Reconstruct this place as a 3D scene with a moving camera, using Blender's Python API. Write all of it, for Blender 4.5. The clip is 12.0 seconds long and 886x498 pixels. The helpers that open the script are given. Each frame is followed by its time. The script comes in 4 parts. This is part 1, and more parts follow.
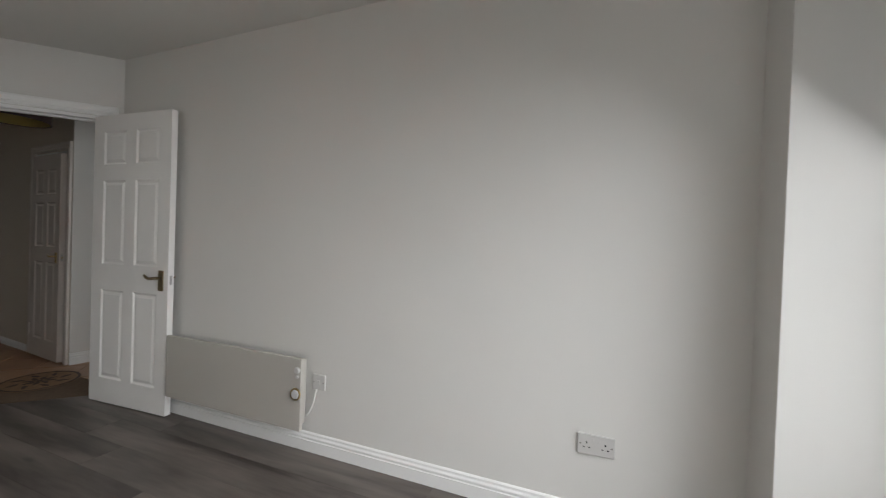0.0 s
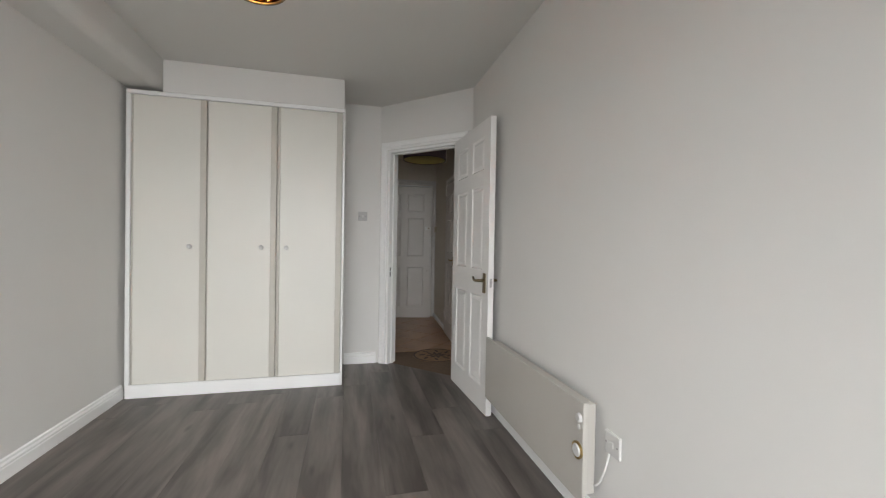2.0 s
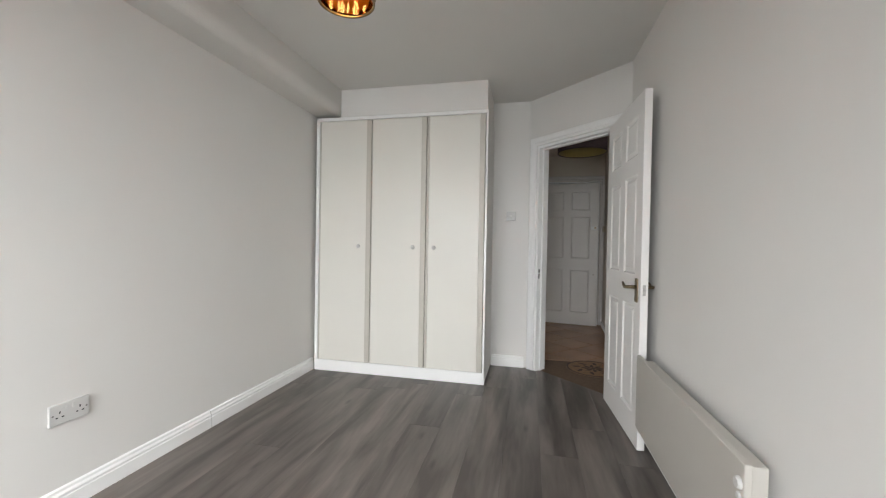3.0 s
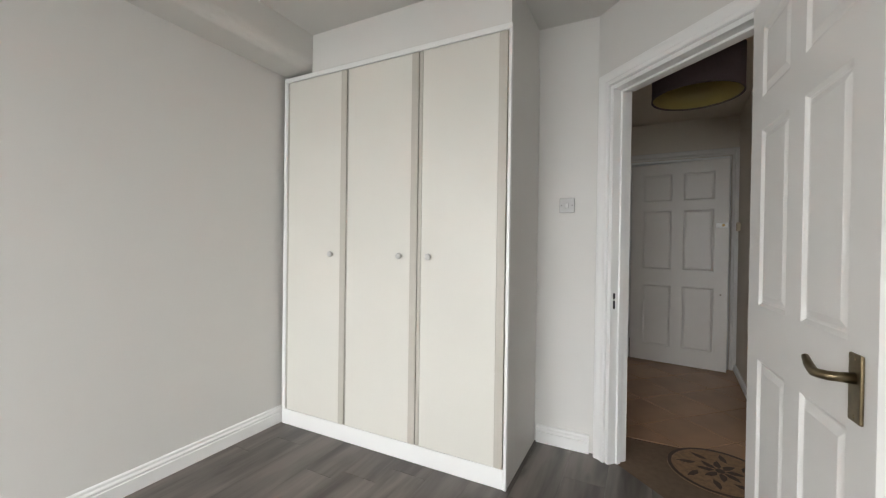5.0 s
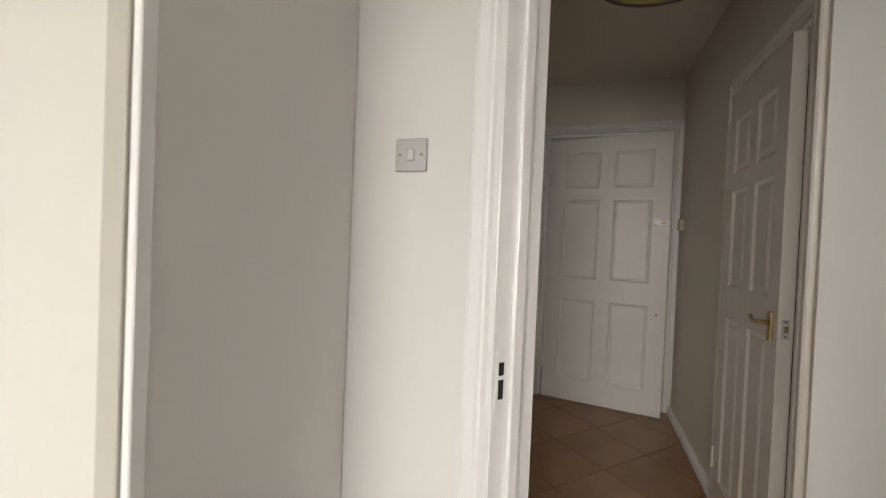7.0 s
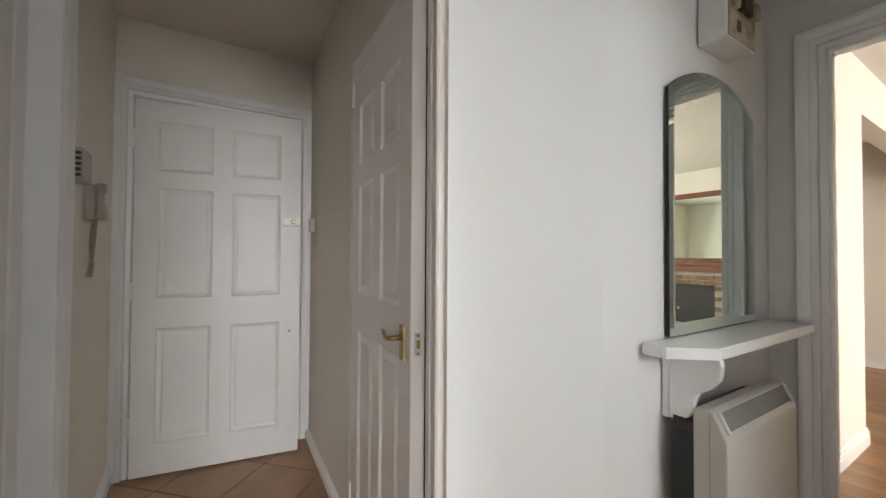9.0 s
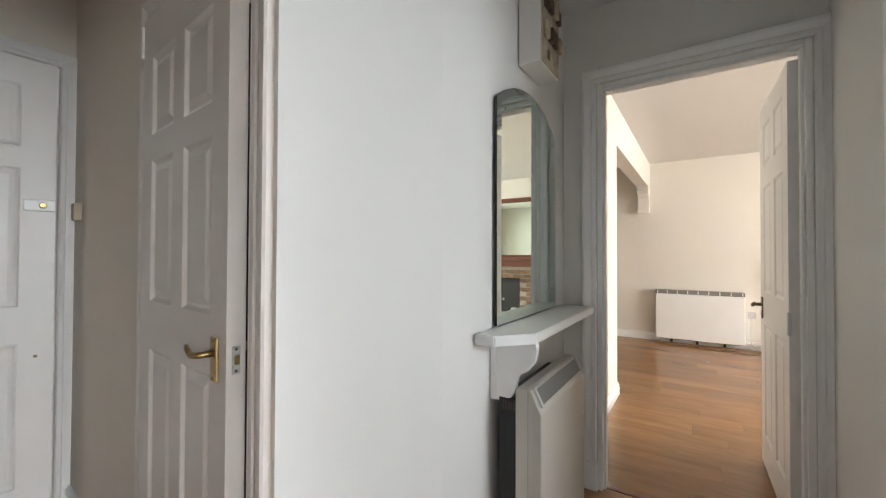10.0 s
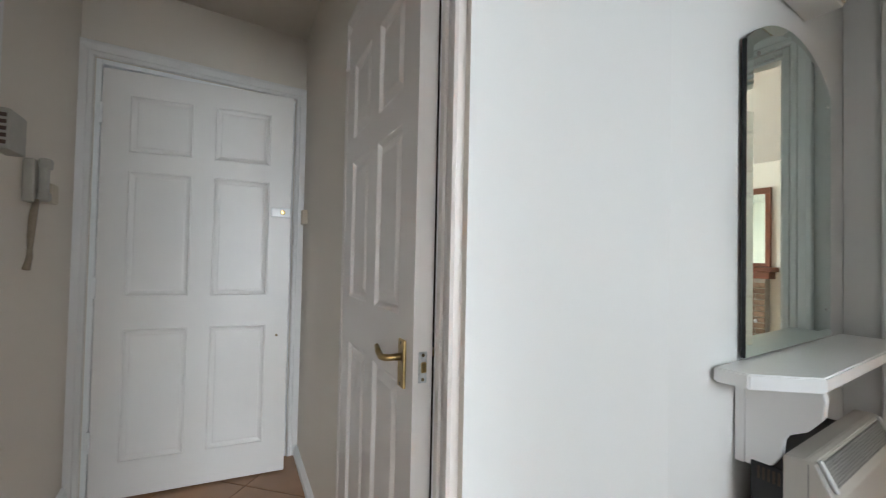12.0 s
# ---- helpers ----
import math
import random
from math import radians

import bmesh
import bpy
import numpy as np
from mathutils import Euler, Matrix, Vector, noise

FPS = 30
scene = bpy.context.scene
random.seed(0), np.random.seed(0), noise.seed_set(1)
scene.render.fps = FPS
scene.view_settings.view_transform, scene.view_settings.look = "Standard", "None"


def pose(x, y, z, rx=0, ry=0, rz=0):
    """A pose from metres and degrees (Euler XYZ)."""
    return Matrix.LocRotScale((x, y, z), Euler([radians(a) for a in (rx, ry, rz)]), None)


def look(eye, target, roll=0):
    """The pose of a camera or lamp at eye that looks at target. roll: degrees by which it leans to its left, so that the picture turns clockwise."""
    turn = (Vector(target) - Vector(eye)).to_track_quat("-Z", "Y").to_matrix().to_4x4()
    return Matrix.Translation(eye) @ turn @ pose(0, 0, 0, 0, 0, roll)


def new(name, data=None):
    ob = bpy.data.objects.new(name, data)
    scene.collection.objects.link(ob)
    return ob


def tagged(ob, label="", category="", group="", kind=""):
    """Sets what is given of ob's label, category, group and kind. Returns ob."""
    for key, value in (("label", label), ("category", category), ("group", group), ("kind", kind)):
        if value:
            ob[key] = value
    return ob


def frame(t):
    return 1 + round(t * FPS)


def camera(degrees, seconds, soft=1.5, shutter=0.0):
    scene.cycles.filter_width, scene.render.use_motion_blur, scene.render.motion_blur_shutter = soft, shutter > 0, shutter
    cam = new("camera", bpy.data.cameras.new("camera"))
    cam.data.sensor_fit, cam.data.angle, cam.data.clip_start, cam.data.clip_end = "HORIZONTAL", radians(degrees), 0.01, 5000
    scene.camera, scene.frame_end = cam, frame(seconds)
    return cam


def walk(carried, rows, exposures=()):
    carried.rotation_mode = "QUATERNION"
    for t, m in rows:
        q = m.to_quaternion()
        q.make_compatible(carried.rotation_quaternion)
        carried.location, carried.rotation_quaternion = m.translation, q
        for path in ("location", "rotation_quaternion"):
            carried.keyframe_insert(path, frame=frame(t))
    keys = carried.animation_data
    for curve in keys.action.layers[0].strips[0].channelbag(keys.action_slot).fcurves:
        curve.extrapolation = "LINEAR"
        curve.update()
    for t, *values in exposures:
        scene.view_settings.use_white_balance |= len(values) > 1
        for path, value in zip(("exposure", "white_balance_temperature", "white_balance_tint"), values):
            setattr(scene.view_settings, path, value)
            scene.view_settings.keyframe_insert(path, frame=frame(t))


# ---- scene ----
cam = camera(97.2, 12.0, soft=1.15, shutter=0.12)
PATH = [
    (0, (-0.133, 0.268, 1.214), (-0.877, 2.125, 1.191), 2.0),
    (0.3, (-0.182, 0.384, 1.192), (-1.214, 2.097, 1.174), 1.4),
    (0.5, (-0.21, 0.442, 1.189), (-1.395, 2.053, 1.172), 1.4),
    (1, (-0.24, 0.623, 1.193), (-1.755, 1.929, 1.169), 1.4),
    (1.5, (-0.255, 0.832, 1.175), (-2.026, 1.76, 1.149), 1.2),
    (2, (-0.283, 1.066, 1.172), (-2.227, 1.538, 1.147), 1.0),
    (2.5, (-0.32, 1.239, 1.162), (-2.32, 1.238, 1.13), 1.0),
    (3, (-0.391, 1.371, 1.159), (-2.344, 0.941, 1.13), 1.0),
    (3.5, (-0.626, 1.486, 1.178), (-2.494, 0.774, 1.143), 0.9),
    (3.7, (-0.753, 1.522, 1.196), (-2.59, 0.734, 1.153), 0.8),
    (5.3, (-2.004, 1.595, 1.178), (-3.786, 0.688, 1.163), 0.8),
    (5.5, (-2.159, 1.593, 1.178), (-3.944, 0.69, 1.163), 0.8),
    (6, (-2.54, 1.598, 1.197), (-4.334, 0.713, 1.188), 1.0),
    (6.5, (-2.889, 1.591, 1.188), (-4.727, 0.801, 1.183), 1.1),
    (6.7, (-3.017, 1.574, 1.204), (-4.887, 0.865, 1.182), 1.7),
    (8.3, (-3.637, 1.688, 1.185), (-5.598, 2.078, 1.224), 1.0),
    (8.5, (-3.675, 1.723, 1.189), (-5.587, 2.308, 1.225), 0.6),
    (9, (-3.768, 1.776, 1.209), (-5.455, 2.85, 1.246), 0.3),
    (9.5, (-3.816, 1.802, 1.217), (-5.186, 3.258, 1.252), 0.2),
    (10, (-3.843, 1.818, 1.204), (-4.944, 3.488, 1.232), 0.2),
    (10.5, (-3.88, 1.839, 1.198), (-4.852, 3.586, 1.226), 0.4),
    (11, (-3.931, 1.878, 1.197), (-4.982, 3.58, 1.227), 0.5),
    (11.5, (-3.98, 1.908, 1.203), (-5.348, 3.366, 1.24), 0.9),
    (12, (-4.016, 1.905, 1.19), (-5.713, 2.964, 1.232), 1.2),
]
EXPOSURES = [(0, -1.0, 6600, 10), (0.5, -0.84, 6800, 11), (1.0, -0.78, 6950, 12), (1.5, -0.65, 6800, 11), (2.5, -0.35, 6600, 10), (3.5, -0.28, 6600, 10), (5.5, -0.1, 6750, 9), (6.0, -0.06, 6850, 9), (6.5, 0.02, 6950, 9),
             (8.3, 0.84, 7900, 15), (8.7, 0.95, 7300, 13), (9.0, 1.07, 6550, 10), (9.5, 1.15, 6400, 9), (10.5, 1.11, 6200, 8), (11.5, 1.1, 6150, 7), (12, 1.22, 6050, 7)]
walk(cam, [(t, look(eye, target, roll)) for t, eye, target, roll in PATH], EXPOSURES)

# ---- world and lights ----
world = bpy.data.worlds.new("overcast_sky")
world.use_nodes = True
scene.world = world
sky = world.node_tree.nodes.new("ShaderNodeTexSky")
sky.sky_type, sky.sun_disc = "NISHITA", False
sky.sun_elevation, sky.sun_rotation = radians(40), radians(60)
world.node_tree.links.new(sky.outputs[0], world.node_tree.nodes["Background"].inputs[0])
world.node_tree.nodes["Background"].inputs[1].default_value = 0.15
sun = new("sun", bpy.data.lights.new("sun", "SUN"))
sun.data.energy, sun.data.angle, sun.data.color = 1.2, radians(15), (1.0, 0.96, 0.9)
sun.matrix_world = look((8, 5, 9), (0, 0, 0))


def window_light(name, eye, target, w, h, watts, colour, spread):
    """Sky light that enters through a window's opening."""
    ob = new(name, bpy.data.lights.new(name, "AREA"))
    ob.data.shape, ob.data.size, ob.data.size_y, ob.data.energy, ob.data.color = "RECTANGLE", w, h, watts, colour
    ob.data.spread = radians(spread)
    ob.matrix_world = look(eye, target)
    return ob


window_light("bedroom_window_light", (1.03, 0.69, 1.45), (-0.72, 0.38, 0.0), 2.3, 1.9, 99, (0.93, 0.97, 1.0), 122)
window_light("living_window_light", (-0.02, 6.1, 1.45), (-3, 6.1, 0.9), 2.3, 1.6, 53, (1.0, 0.94, 0.86), 150)
window_light("small_room_window_light", (-1.22, 3.12, 1.60), (-4.5, 2.55, 1.2), 1.35, 1.2, 11, (0.90, 0.96, 1.0), 140)


# ---- materials ----
def material(name, colour, rough=0.5, metal=0.0, vary=0.05, scale=6.0, bump=0.05, bump_scale=120.0, tint=None, spread=0.0, coat=0.0):
    """A painted or solid surface: broad stains, fine relief, and a shade of its own for each piece (spread)."""
    m = bpy.data.materials.new(name)
    m.use_nodes = True
    n, l = m.node_tree.nodes, m.node_tree.links
    b = n["Principled BSDF"]
    b.inputs["Roughness"].default_value, b.inputs["Metallic"].default_value, b.inputs["Coat Weight"].default_value = rough, metal, coat
    co = n.new("ShaderNodeTexCoord")
    big = n.new("ShaderNodeTexNoise")
    big.inputs["Scale"].default_value, big.inputs["Detail"].default_value = scale, 5
    l.new(co.outputs["Object"], big.inputs["Vector"])
    mix = n.new("ShaderNodeMix")
    mix.data_type = "RGBA"
    other = tint or tuple(c * (1 - vary * 2) for c in colour)
    mix.inputs[6].default_value, mix.inputs[7].default_value = (*colour, 1), (*other, 1)
    ramp = n.new("ShaderNodeMapRange")
    ramp.inputs[1].default_value, ramp.inputs[2].default_value = 0.35, 0.75
    l.new(big.outputs[0], ramp.inputs[0])
    l.new(ramp.outputs[0], mix.inputs[0])
    out = mix.outputs[2]
    if spread:
        info = n.new("ShaderNodeObjectInfo")
        mr = n.new("ShaderNodeMapRange")
        mr.inputs[3].default_value, mr.inputs[4].default_value = 1 - spread, 1 + spread
        l.new(info.outputs["Random"], mr.inputs[0])
        hsv = n.new("ShaderNodeHueSaturation")
        l.new(out, hsv.inputs["Color"])
        l.new(mr.outputs[0], hsv.inputs["Value"])
        out = hsv.outputs[0]
    l.new(out, b.inputs["Base Color"])
    if bump:
        fine = n.new("ShaderNodeTexNoise")
        fine.inputs["Scale"].default_value, fine.inputs["Detail"].default_value = bump_scale, 3
        l.new(co.outputs["Object"], fine.inputs["Vector"])
        bp = n.new("ShaderNodeBump")
        bp.inputs["Strength"].default_value, bp.inputs["Distance"].default_value = bump, 0.002
        l.new(fine.outputs[0], bp.inputs["Height"])
        l.new(bp.outputs[0], b.inputs["Normal"])
    return m


def wood(name, dark, light, rough=0.4, stretch=(0.8, 5.0, 5.0), spread=0.12, grain=0.6, knots=True):
    """Wood with grain along x, shifted for each piece by its random number."""
    m = bpy.data.materials.new(name)
    m.use_nodes = True
    n, l = m.node_tree.nodes, m.node_tree.links
    b = n["Principled BSDF"]
    b.inputs["Roughness"].default_value = rough
    co, info = n.new("ShaderNodeTexCoord"), n.new("ShaderNodeObjectInfo")
    shift = n.new("ShaderNodeVectorMath")
    shift.operation = "MULTIPLY"
    l.new(info.outputs["Random"], shift.inputs[0])
    shift.inputs[1].default_value = (37.0, 11.0, 5.0)
    add = n.new("ShaderNodeVectorMath")
    l.new(co.outputs["Object"], add.inputs[0])
    l.new(shift.outputs[0], add.inputs[1])
    mp = n.new("ShaderNodeMapping")
    mp.inputs["Scale"].default_value = stretch
    l.new(add.outputs[0], mp.inputs[0])
    broad, fine = n.new("ShaderNodeTexNoise"), n.new("ShaderNodeTexNoise")
    broad.inputs["Scale"].default_value, broad.inputs["Detail"].default_value, broad.inputs["Distortion"].default_value = 1.0, 3, 0.5
    fine.inputs["Scale"].default_value, fine.inputs["Detail"].default_value = 6.0, 5
    l.new(mp.outputs[0], broad.inputs["Vector"])
    l.new(mp.outputs[0], fine.inputs["Vector"])
    mixf = n.new("ShaderNodeMix")
    mixf.inputs[0].default_value = 1 - grain
    l.new(broad.outputs[0], mixf.inputs[2])
    l.new(fine.outputs[0], mixf.inputs[3])
    ramp = n.new("ShaderNodeValToRGB")
    ramp.color_ramp.elements[0].position, ramp.color_ramp.elements[0].color = 0.36, (*dark, 1)
    ramp.color_ramp.elements[1].position, ramp.color_ramp.elements[1].color = 0.64, (*light, 1)
    l.new(mixf.outputs[0], ramp.inputs[0])
    mr = n.new("ShaderNodeMapRange")
    mr.inputs[3].default_value, mr.inputs[4].default_value = 1 - spread, 1 + spread
    l.new(info.outputs["Random"], mr.inputs[0])
    hsv = n.new("ShaderNodeHueSaturation")
    l.new(ramp.outputs[0], hsv.inputs["Color"])
    l.new(mr.outputs[0], hsv.inputs["Value"])
    out = hsv.outputs[0]
    if knots:
        kmap, vor = n.new("ShaderNodeMapping"), n.new("ShaderNodeTexVoronoi")
        kmap.inputs["Scale"].default_value = (1.0, 3.2, 3.2)
        l.new(add.outputs[0], kmap.inputs[0])
        l.new(kmap.outputs[0], vor.inputs["Vector"])
        vor.inputs["Scale"].default_value = 1.7
        kr = n.new("ShaderNodeMapRange")
        kr.inputs[1].default_value, kr.inputs[2].default_value, kr.inputs[3].default_value, kr.inputs[4].default_value = 0.015, 0.11, 0.5, 1.0
        l.new(vor.outputs["Distance"], kr.inputs[0])
        mul = n.new("ShaderNodeMix")
        mul.data_type, mul.blend_type = "RGBA", "MULTIPLY"
        mul.inputs[0].default_value = 1.0
        l.new(out, mul.inputs[6])
        l.new(kr.outputs[0], mul.inputs[7])
        out = mul.outputs[2]
    l.new(out, b.inputs["Base Color"])
    bp = n.new("ShaderNodeBump")
    bp.inputs["Strength"].default_value, bp.inputs["Distance"].default_value = 0.12, 0.001
    l.new(fine.outputs[0], bp.inputs["Height"])
    l.new(bp.outputs[0], b.inputs["Normal"])
    return m


def glass(name, colour, rough=0.0):
    m = bpy.data.materials.new(name)
    m.use_nodes = True
    b = m.node_tree.nodes["Principled BSDF"]
    b.inputs["Base Color"].default_value, b.inputs["Roughness"].default_value = (*colour, 1), rough
    b.inputs["Transmission Weight"].default_value, b.inputs["IOR"].default_value = 1.0, 1.45
    return m


def glow(name, colour, strength):
    m = bpy.data.materials.new(name)
    m.use_nodes = True
    b = m.node_tree.nodes["Principled BSDF"]
    b.inputs["Emission Color"].default_value, b.inputs["Emission Strength"].default_value = (*colour, 1), strength
    return m


WALL = material("matt_white_wall_paint", (0.73, 0.715, 0.69), 0.75, vary=0.012, scale=1.3, bump=0.10, bump_scale=260)
CREAM = material("cream_wall_paint", (0.80, 0.765, 0.70), 0.75, vary=0.012, scale=1.3, bump=0.10, bump_scale=260)
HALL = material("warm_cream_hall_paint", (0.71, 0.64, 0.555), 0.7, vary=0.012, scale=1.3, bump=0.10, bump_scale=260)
PLATE = material("pale_grey_plate", (0.47, 0.46, 0.45), 0.35, vary=0.01, bump=0)
CEIL = material("matt_ceiling_paint", (0.69, 0.675, 0.645), 0.85, vary=0.012, scale=1.0, bump=0.12, bump_scale=220)
GLOSS = material("white_gloss_paint", (0.87, 0.865, 0.855), 0.28, vary=0.015, scale=4, bump=0.05, bump_scale=60)
DOORP = material("white_door_paint", (0.85, 0.835, 0.815), 0.36, vary=0.015, scale=3, bump=0.06, bump_scale=90)
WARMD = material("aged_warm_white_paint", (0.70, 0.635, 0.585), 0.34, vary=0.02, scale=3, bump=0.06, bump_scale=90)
AGEDW = material("aged_white_gloss_paint", (0.74, 0.71, 0.68), 0.32, vary=0.03, scale=3, bump=0.05, bump_scale=60)
FRONT = material("aged_front_door_paint", (0.76, 0.725, 0.69), 0.38, vary=0.025, scale=2.5, bump=0.08, bump_scale=90)
WARD = material("cream_laminate", (0.72, 0.70, 0.645), 0.42, vary=0.015, scale=2, bump=0.06, bump_scale=300)
STRIP = material("taupe_edge_strip", (0.52, 0.49, 0.435), 0.45, vary=0.02, scale=3, bump=0.03)
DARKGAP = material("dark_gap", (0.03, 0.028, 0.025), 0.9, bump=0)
PLASTIC = material("white_plastic", (0.60, 0.59, 0.575), 0.35, vary=0.01, bump=0)
BEIGE = material("beige_plastic", (0.55, 0.46, 0.34), 0.5, vary=0.05, scale=20, bump=0.05)
GREYPL = material("grey_plastic", (0.24, 0.23, 0.215), 0.5, vary=0.05, bump=0)
HEATER = material("putty_enamel", (0.50, 0.475, 0.435), 0.42, vary=0.015, scale=3, bump=0.03)
STORE = material("warm_white_enamel", (0.54, 0.505, 0.455), 0.4, vary=0.02, scale=3, bump=0.03)
BLACK = material("black_enamel", (0.012, 0.012, 0.014), 0.45, vary=0.1, bump=0.05)
BRASS = material("aged_brass", (0.52, 0.37, 0.16), 0.28, 1.0, vary=0.2, scale=30, bump=0.05)
BRONZE = material("dull_bronze", (0.26, 0.20, 0.12), 0.36, 1.0, vary=0.2, scale=30, bump=0.05)
CHROME = material("worn_steel", (0.55, 0.54, 0.52), 0.3, 1.0, vary=0.2, scale=60, bump=0.05)
SCUFF = material("scuffed_plate", (0.62, 0.62, 0.60), 0.45, 0.6, vary=0.25, scale=70, bump=0.1, tint=(0.30, 0.29, 0.27))
LAMINATE = wood("grey_oak_laminate", (0.062, 0.051, 0.045), (0.178, 0.153, 0.136), 0.40, (1.05, 8.0, 8.0), 0.11, 0.84)
OAK = wood("honey_oak_laminate", (0.232, 0.107, 0.036), (0.318, 0.160, 0.060), 0.24, spread=0.10, knots=False)
MAHOGANY = wood("mahogany", (0.10, 0.03, 0.015), (0.22, 0.07, 0.03), 0.35, spread=0.05, knots=False)
TILE = material("tan_ceramic_tile", (0.41, 0.228, 0.122), 0.34, vary=0.14, scale=3.5, bump=0.08, bump_scale=40, spread=0.08)
GROUT = material("brown_grout", (0.17, 0.115, 0.075), 0.9, vary=0.1, scale=30, bump=0.2)
MATB = material("brown_mosaic", (0.30, 0.18, 0.10), 0.6, vary=0.2, scale=40, bump=0.2)
MATD = material("dark_brown_mosaic", (0.06, 0.035, 0.022), 0.6, vary=0.2, scale=40, bump=0.2)
BRICK = material("buff_brick", (0.25, 0.16, 0.105), 0.9, vary=0.25, scale=14, bump=0.5, bump_scale=60, spread=0.25)
STONE = material("pale_hearth_stone", (0.62, 0.58, 0.52), 0.6, vary=0.06, scale=8, bump=0.1)
MORTAR = material("grey_mortar", (0.36, 0.33, 0.29), 0.95, vary=0.1, scale=20, bump=0.3)
SHADE = material("plum_brown_fabric", (0.075, 0.05, 0.052), 0.9, vary=0.06, scale=60, bump=0.3, bump_scale=900)
LINING = material("gold_shade_lining", (0.27, 0.205, 0.055), 0.45, vary=0.06, scale=12, bump=0.05)
FUSE = material("stained_fuse_panel", (0.50, 0.42, 0.29), 0.6, vary=0.25, scale=18, bump=0.1)
FUSED = material("brown_fuse_carrier", (0.07, 0.04, 0.025), 0.45, vary=0.2, scale=40, bump=0.05)
MIRROR = material("silvered_glass", (0.74, 0.84, 0.80), 0.015, 1.0, vary=0.0, bump=0)
AMBER = glass("amber_glass", (1.0, 0.20, 0.008), 0.08)
PANE = glass("window_glass", (1, 1, 1))
BULB = glow("lit_bulb", (1.0, 0.55, 0.16), 45.0)
CORD = material("white_cable", (0.72, 0.71, 0.68), 0.5, vary=0.03, bump=0)
GRASS = material("garden_ground", (0.09, 0.11, 0.05), 0.95, vary=0.3, scale=0.6, bump=0.4, bump_scale=8)


# ---- mesh helpers ----
def link(name, bm, mat, parent=None, label="", m=None, smooth=False):
    bmesh.ops.recalc_face_normals(bm, faces=bm.faces)
    me = bpy.data.meshes.new(name)
    bm.to_mesh(me)
    bm.free()
    for f in me.polygons:
        f.use_smooth = smooth
    me.materials.append(mat)
    ob = new(name, me)
    if parent is not None:
        ob.parent = parent
    if m is not None:
        ob.matrix_local = m
    if label:
        ob["label"] = label
    return ob


def part(name, bm, mat, parent, label="", m=None, smooth=False):
    return link(name, bm, mat, parent, label, m, smooth)


def thing(name, label, category, m=None, group="", kind=""):
    ob = new(name)
    if m is not None:
        ob.matrix_world = m
    return tagged(ob, label, category, group, kind)


def box(x0, x1, y0, y1, z0, z1, bevel=0.0, bm=None, seg=2):
    own = bmesh.new()
    r = bmesh.ops.create_cube(own, size=1)
    for v in r["verts"]:
        v.co = Vector(((x0 + x1) / 2 + v.co.x * (x1 - x0), (y0 + y1) / 2 + v.co.y * (y1 - y0), (z0 + z1) / 2 + v.co.z * (z1 - z0)))
    if bevel:
        bmesh.ops.bevel(own, geom=own.edges[:], offset=bevel, segments=seg, affect="EDGES", profile=0.5)
    return merge(bm, own)


def merge(bm, own):
    if bm is None:
        return own
    me = bpy.data.meshes.new("tmp")
    own.to_mesh(me)
    own.free()
    bm.from_mesh(me)
    bpy.data.meshes.remove(me)
    return bm


def lathe(profile, n=32, bm=None, closed=False):
    """Turn (radius, z) points about the z axis."""
    own = bmesh.new()
    rings = [[own.verts.new((r * math.cos(2 * math.pi * i / n), r * math.sin(2 * math.pi * i / n), z)) for i in range(n)] for r, z in profile]
    for a, b in zip(rings, rings[1:] + (rings[:1] if closed else [])):
        for i in range(n):
            own.faces.new((a[i], a[(i + 1) % n], b[(i + 1) % n], b[i]))
    if not closed:
        for ring in (rings[0], rings[-1]):
            if (ring[0].co - ring[n // 2].co).length > 1e-4:
                own.faces.new(ring)
    bmesh.ops.remove_doubles(own, verts=own.verts, dist=1e-5)
    return merge(bm, own)


def moved(bm, m):
    bmesh.ops.transform(bm, matrix=m, verts=bm.verts)
    return bm


def prism(points, z0, z1, bevel=0.0):
    own = bmesh.new()
    f = own.faces.new([own.verts.new((x, y, z0)) for x, y in points])
    r = bmesh.ops.extrude_face_region(own, geom=[f])
    for v in r["geom"]:
        if isinstance(v, bmesh.types.BMVert):
            v.co.z = z1
    if bevel:
        bmesh.ops.bevel(own, geom=own.edges[:], offset=bevel, segments=2, affect="EDGES")
    return own


def tube(points, radius, n=10, bm=None):
    own = bmesh.new()
    pts = [Vector(p) for p in points]
    rings = []
    for i, p in enumerate(pts):
        d = (pts[min(i + 1, len(pts) - 1)] - pts[max(i - 1, 0)]).normalized()
        q = d.to_track_quat("Z", "Y")
        rr = radius[i] if isinstance(radius, (list, tuple)) else radius
        rings.append([own.verts.new(p + q @ Vector((rr * math.cos(2 * math.pi * k / n), rr * math.sin(2 * math.pi * k / n), 0))) for k in range(n)])
    for a, b in zip(rings, rings[1:]):
        for k in range(n):
            own.faces.new((a[k], a[(k + 1) % n], b[(k + 1) % n], b[k]))
    own.faces.new(rings[0])
    own.faces.new(rings[-1])
    return merge(bm, own)


def along(p0, p1):
    """Local frame: x from p0 to p1 along a wall, y to its left, z up."""
    d = Vector((p1[0] - p0[0], p1[1] - p0[1]))
    return pose(p0[0], p0[1], 0, 0, 0, math.degrees(math.atan2(d.y, d.x))), d.length


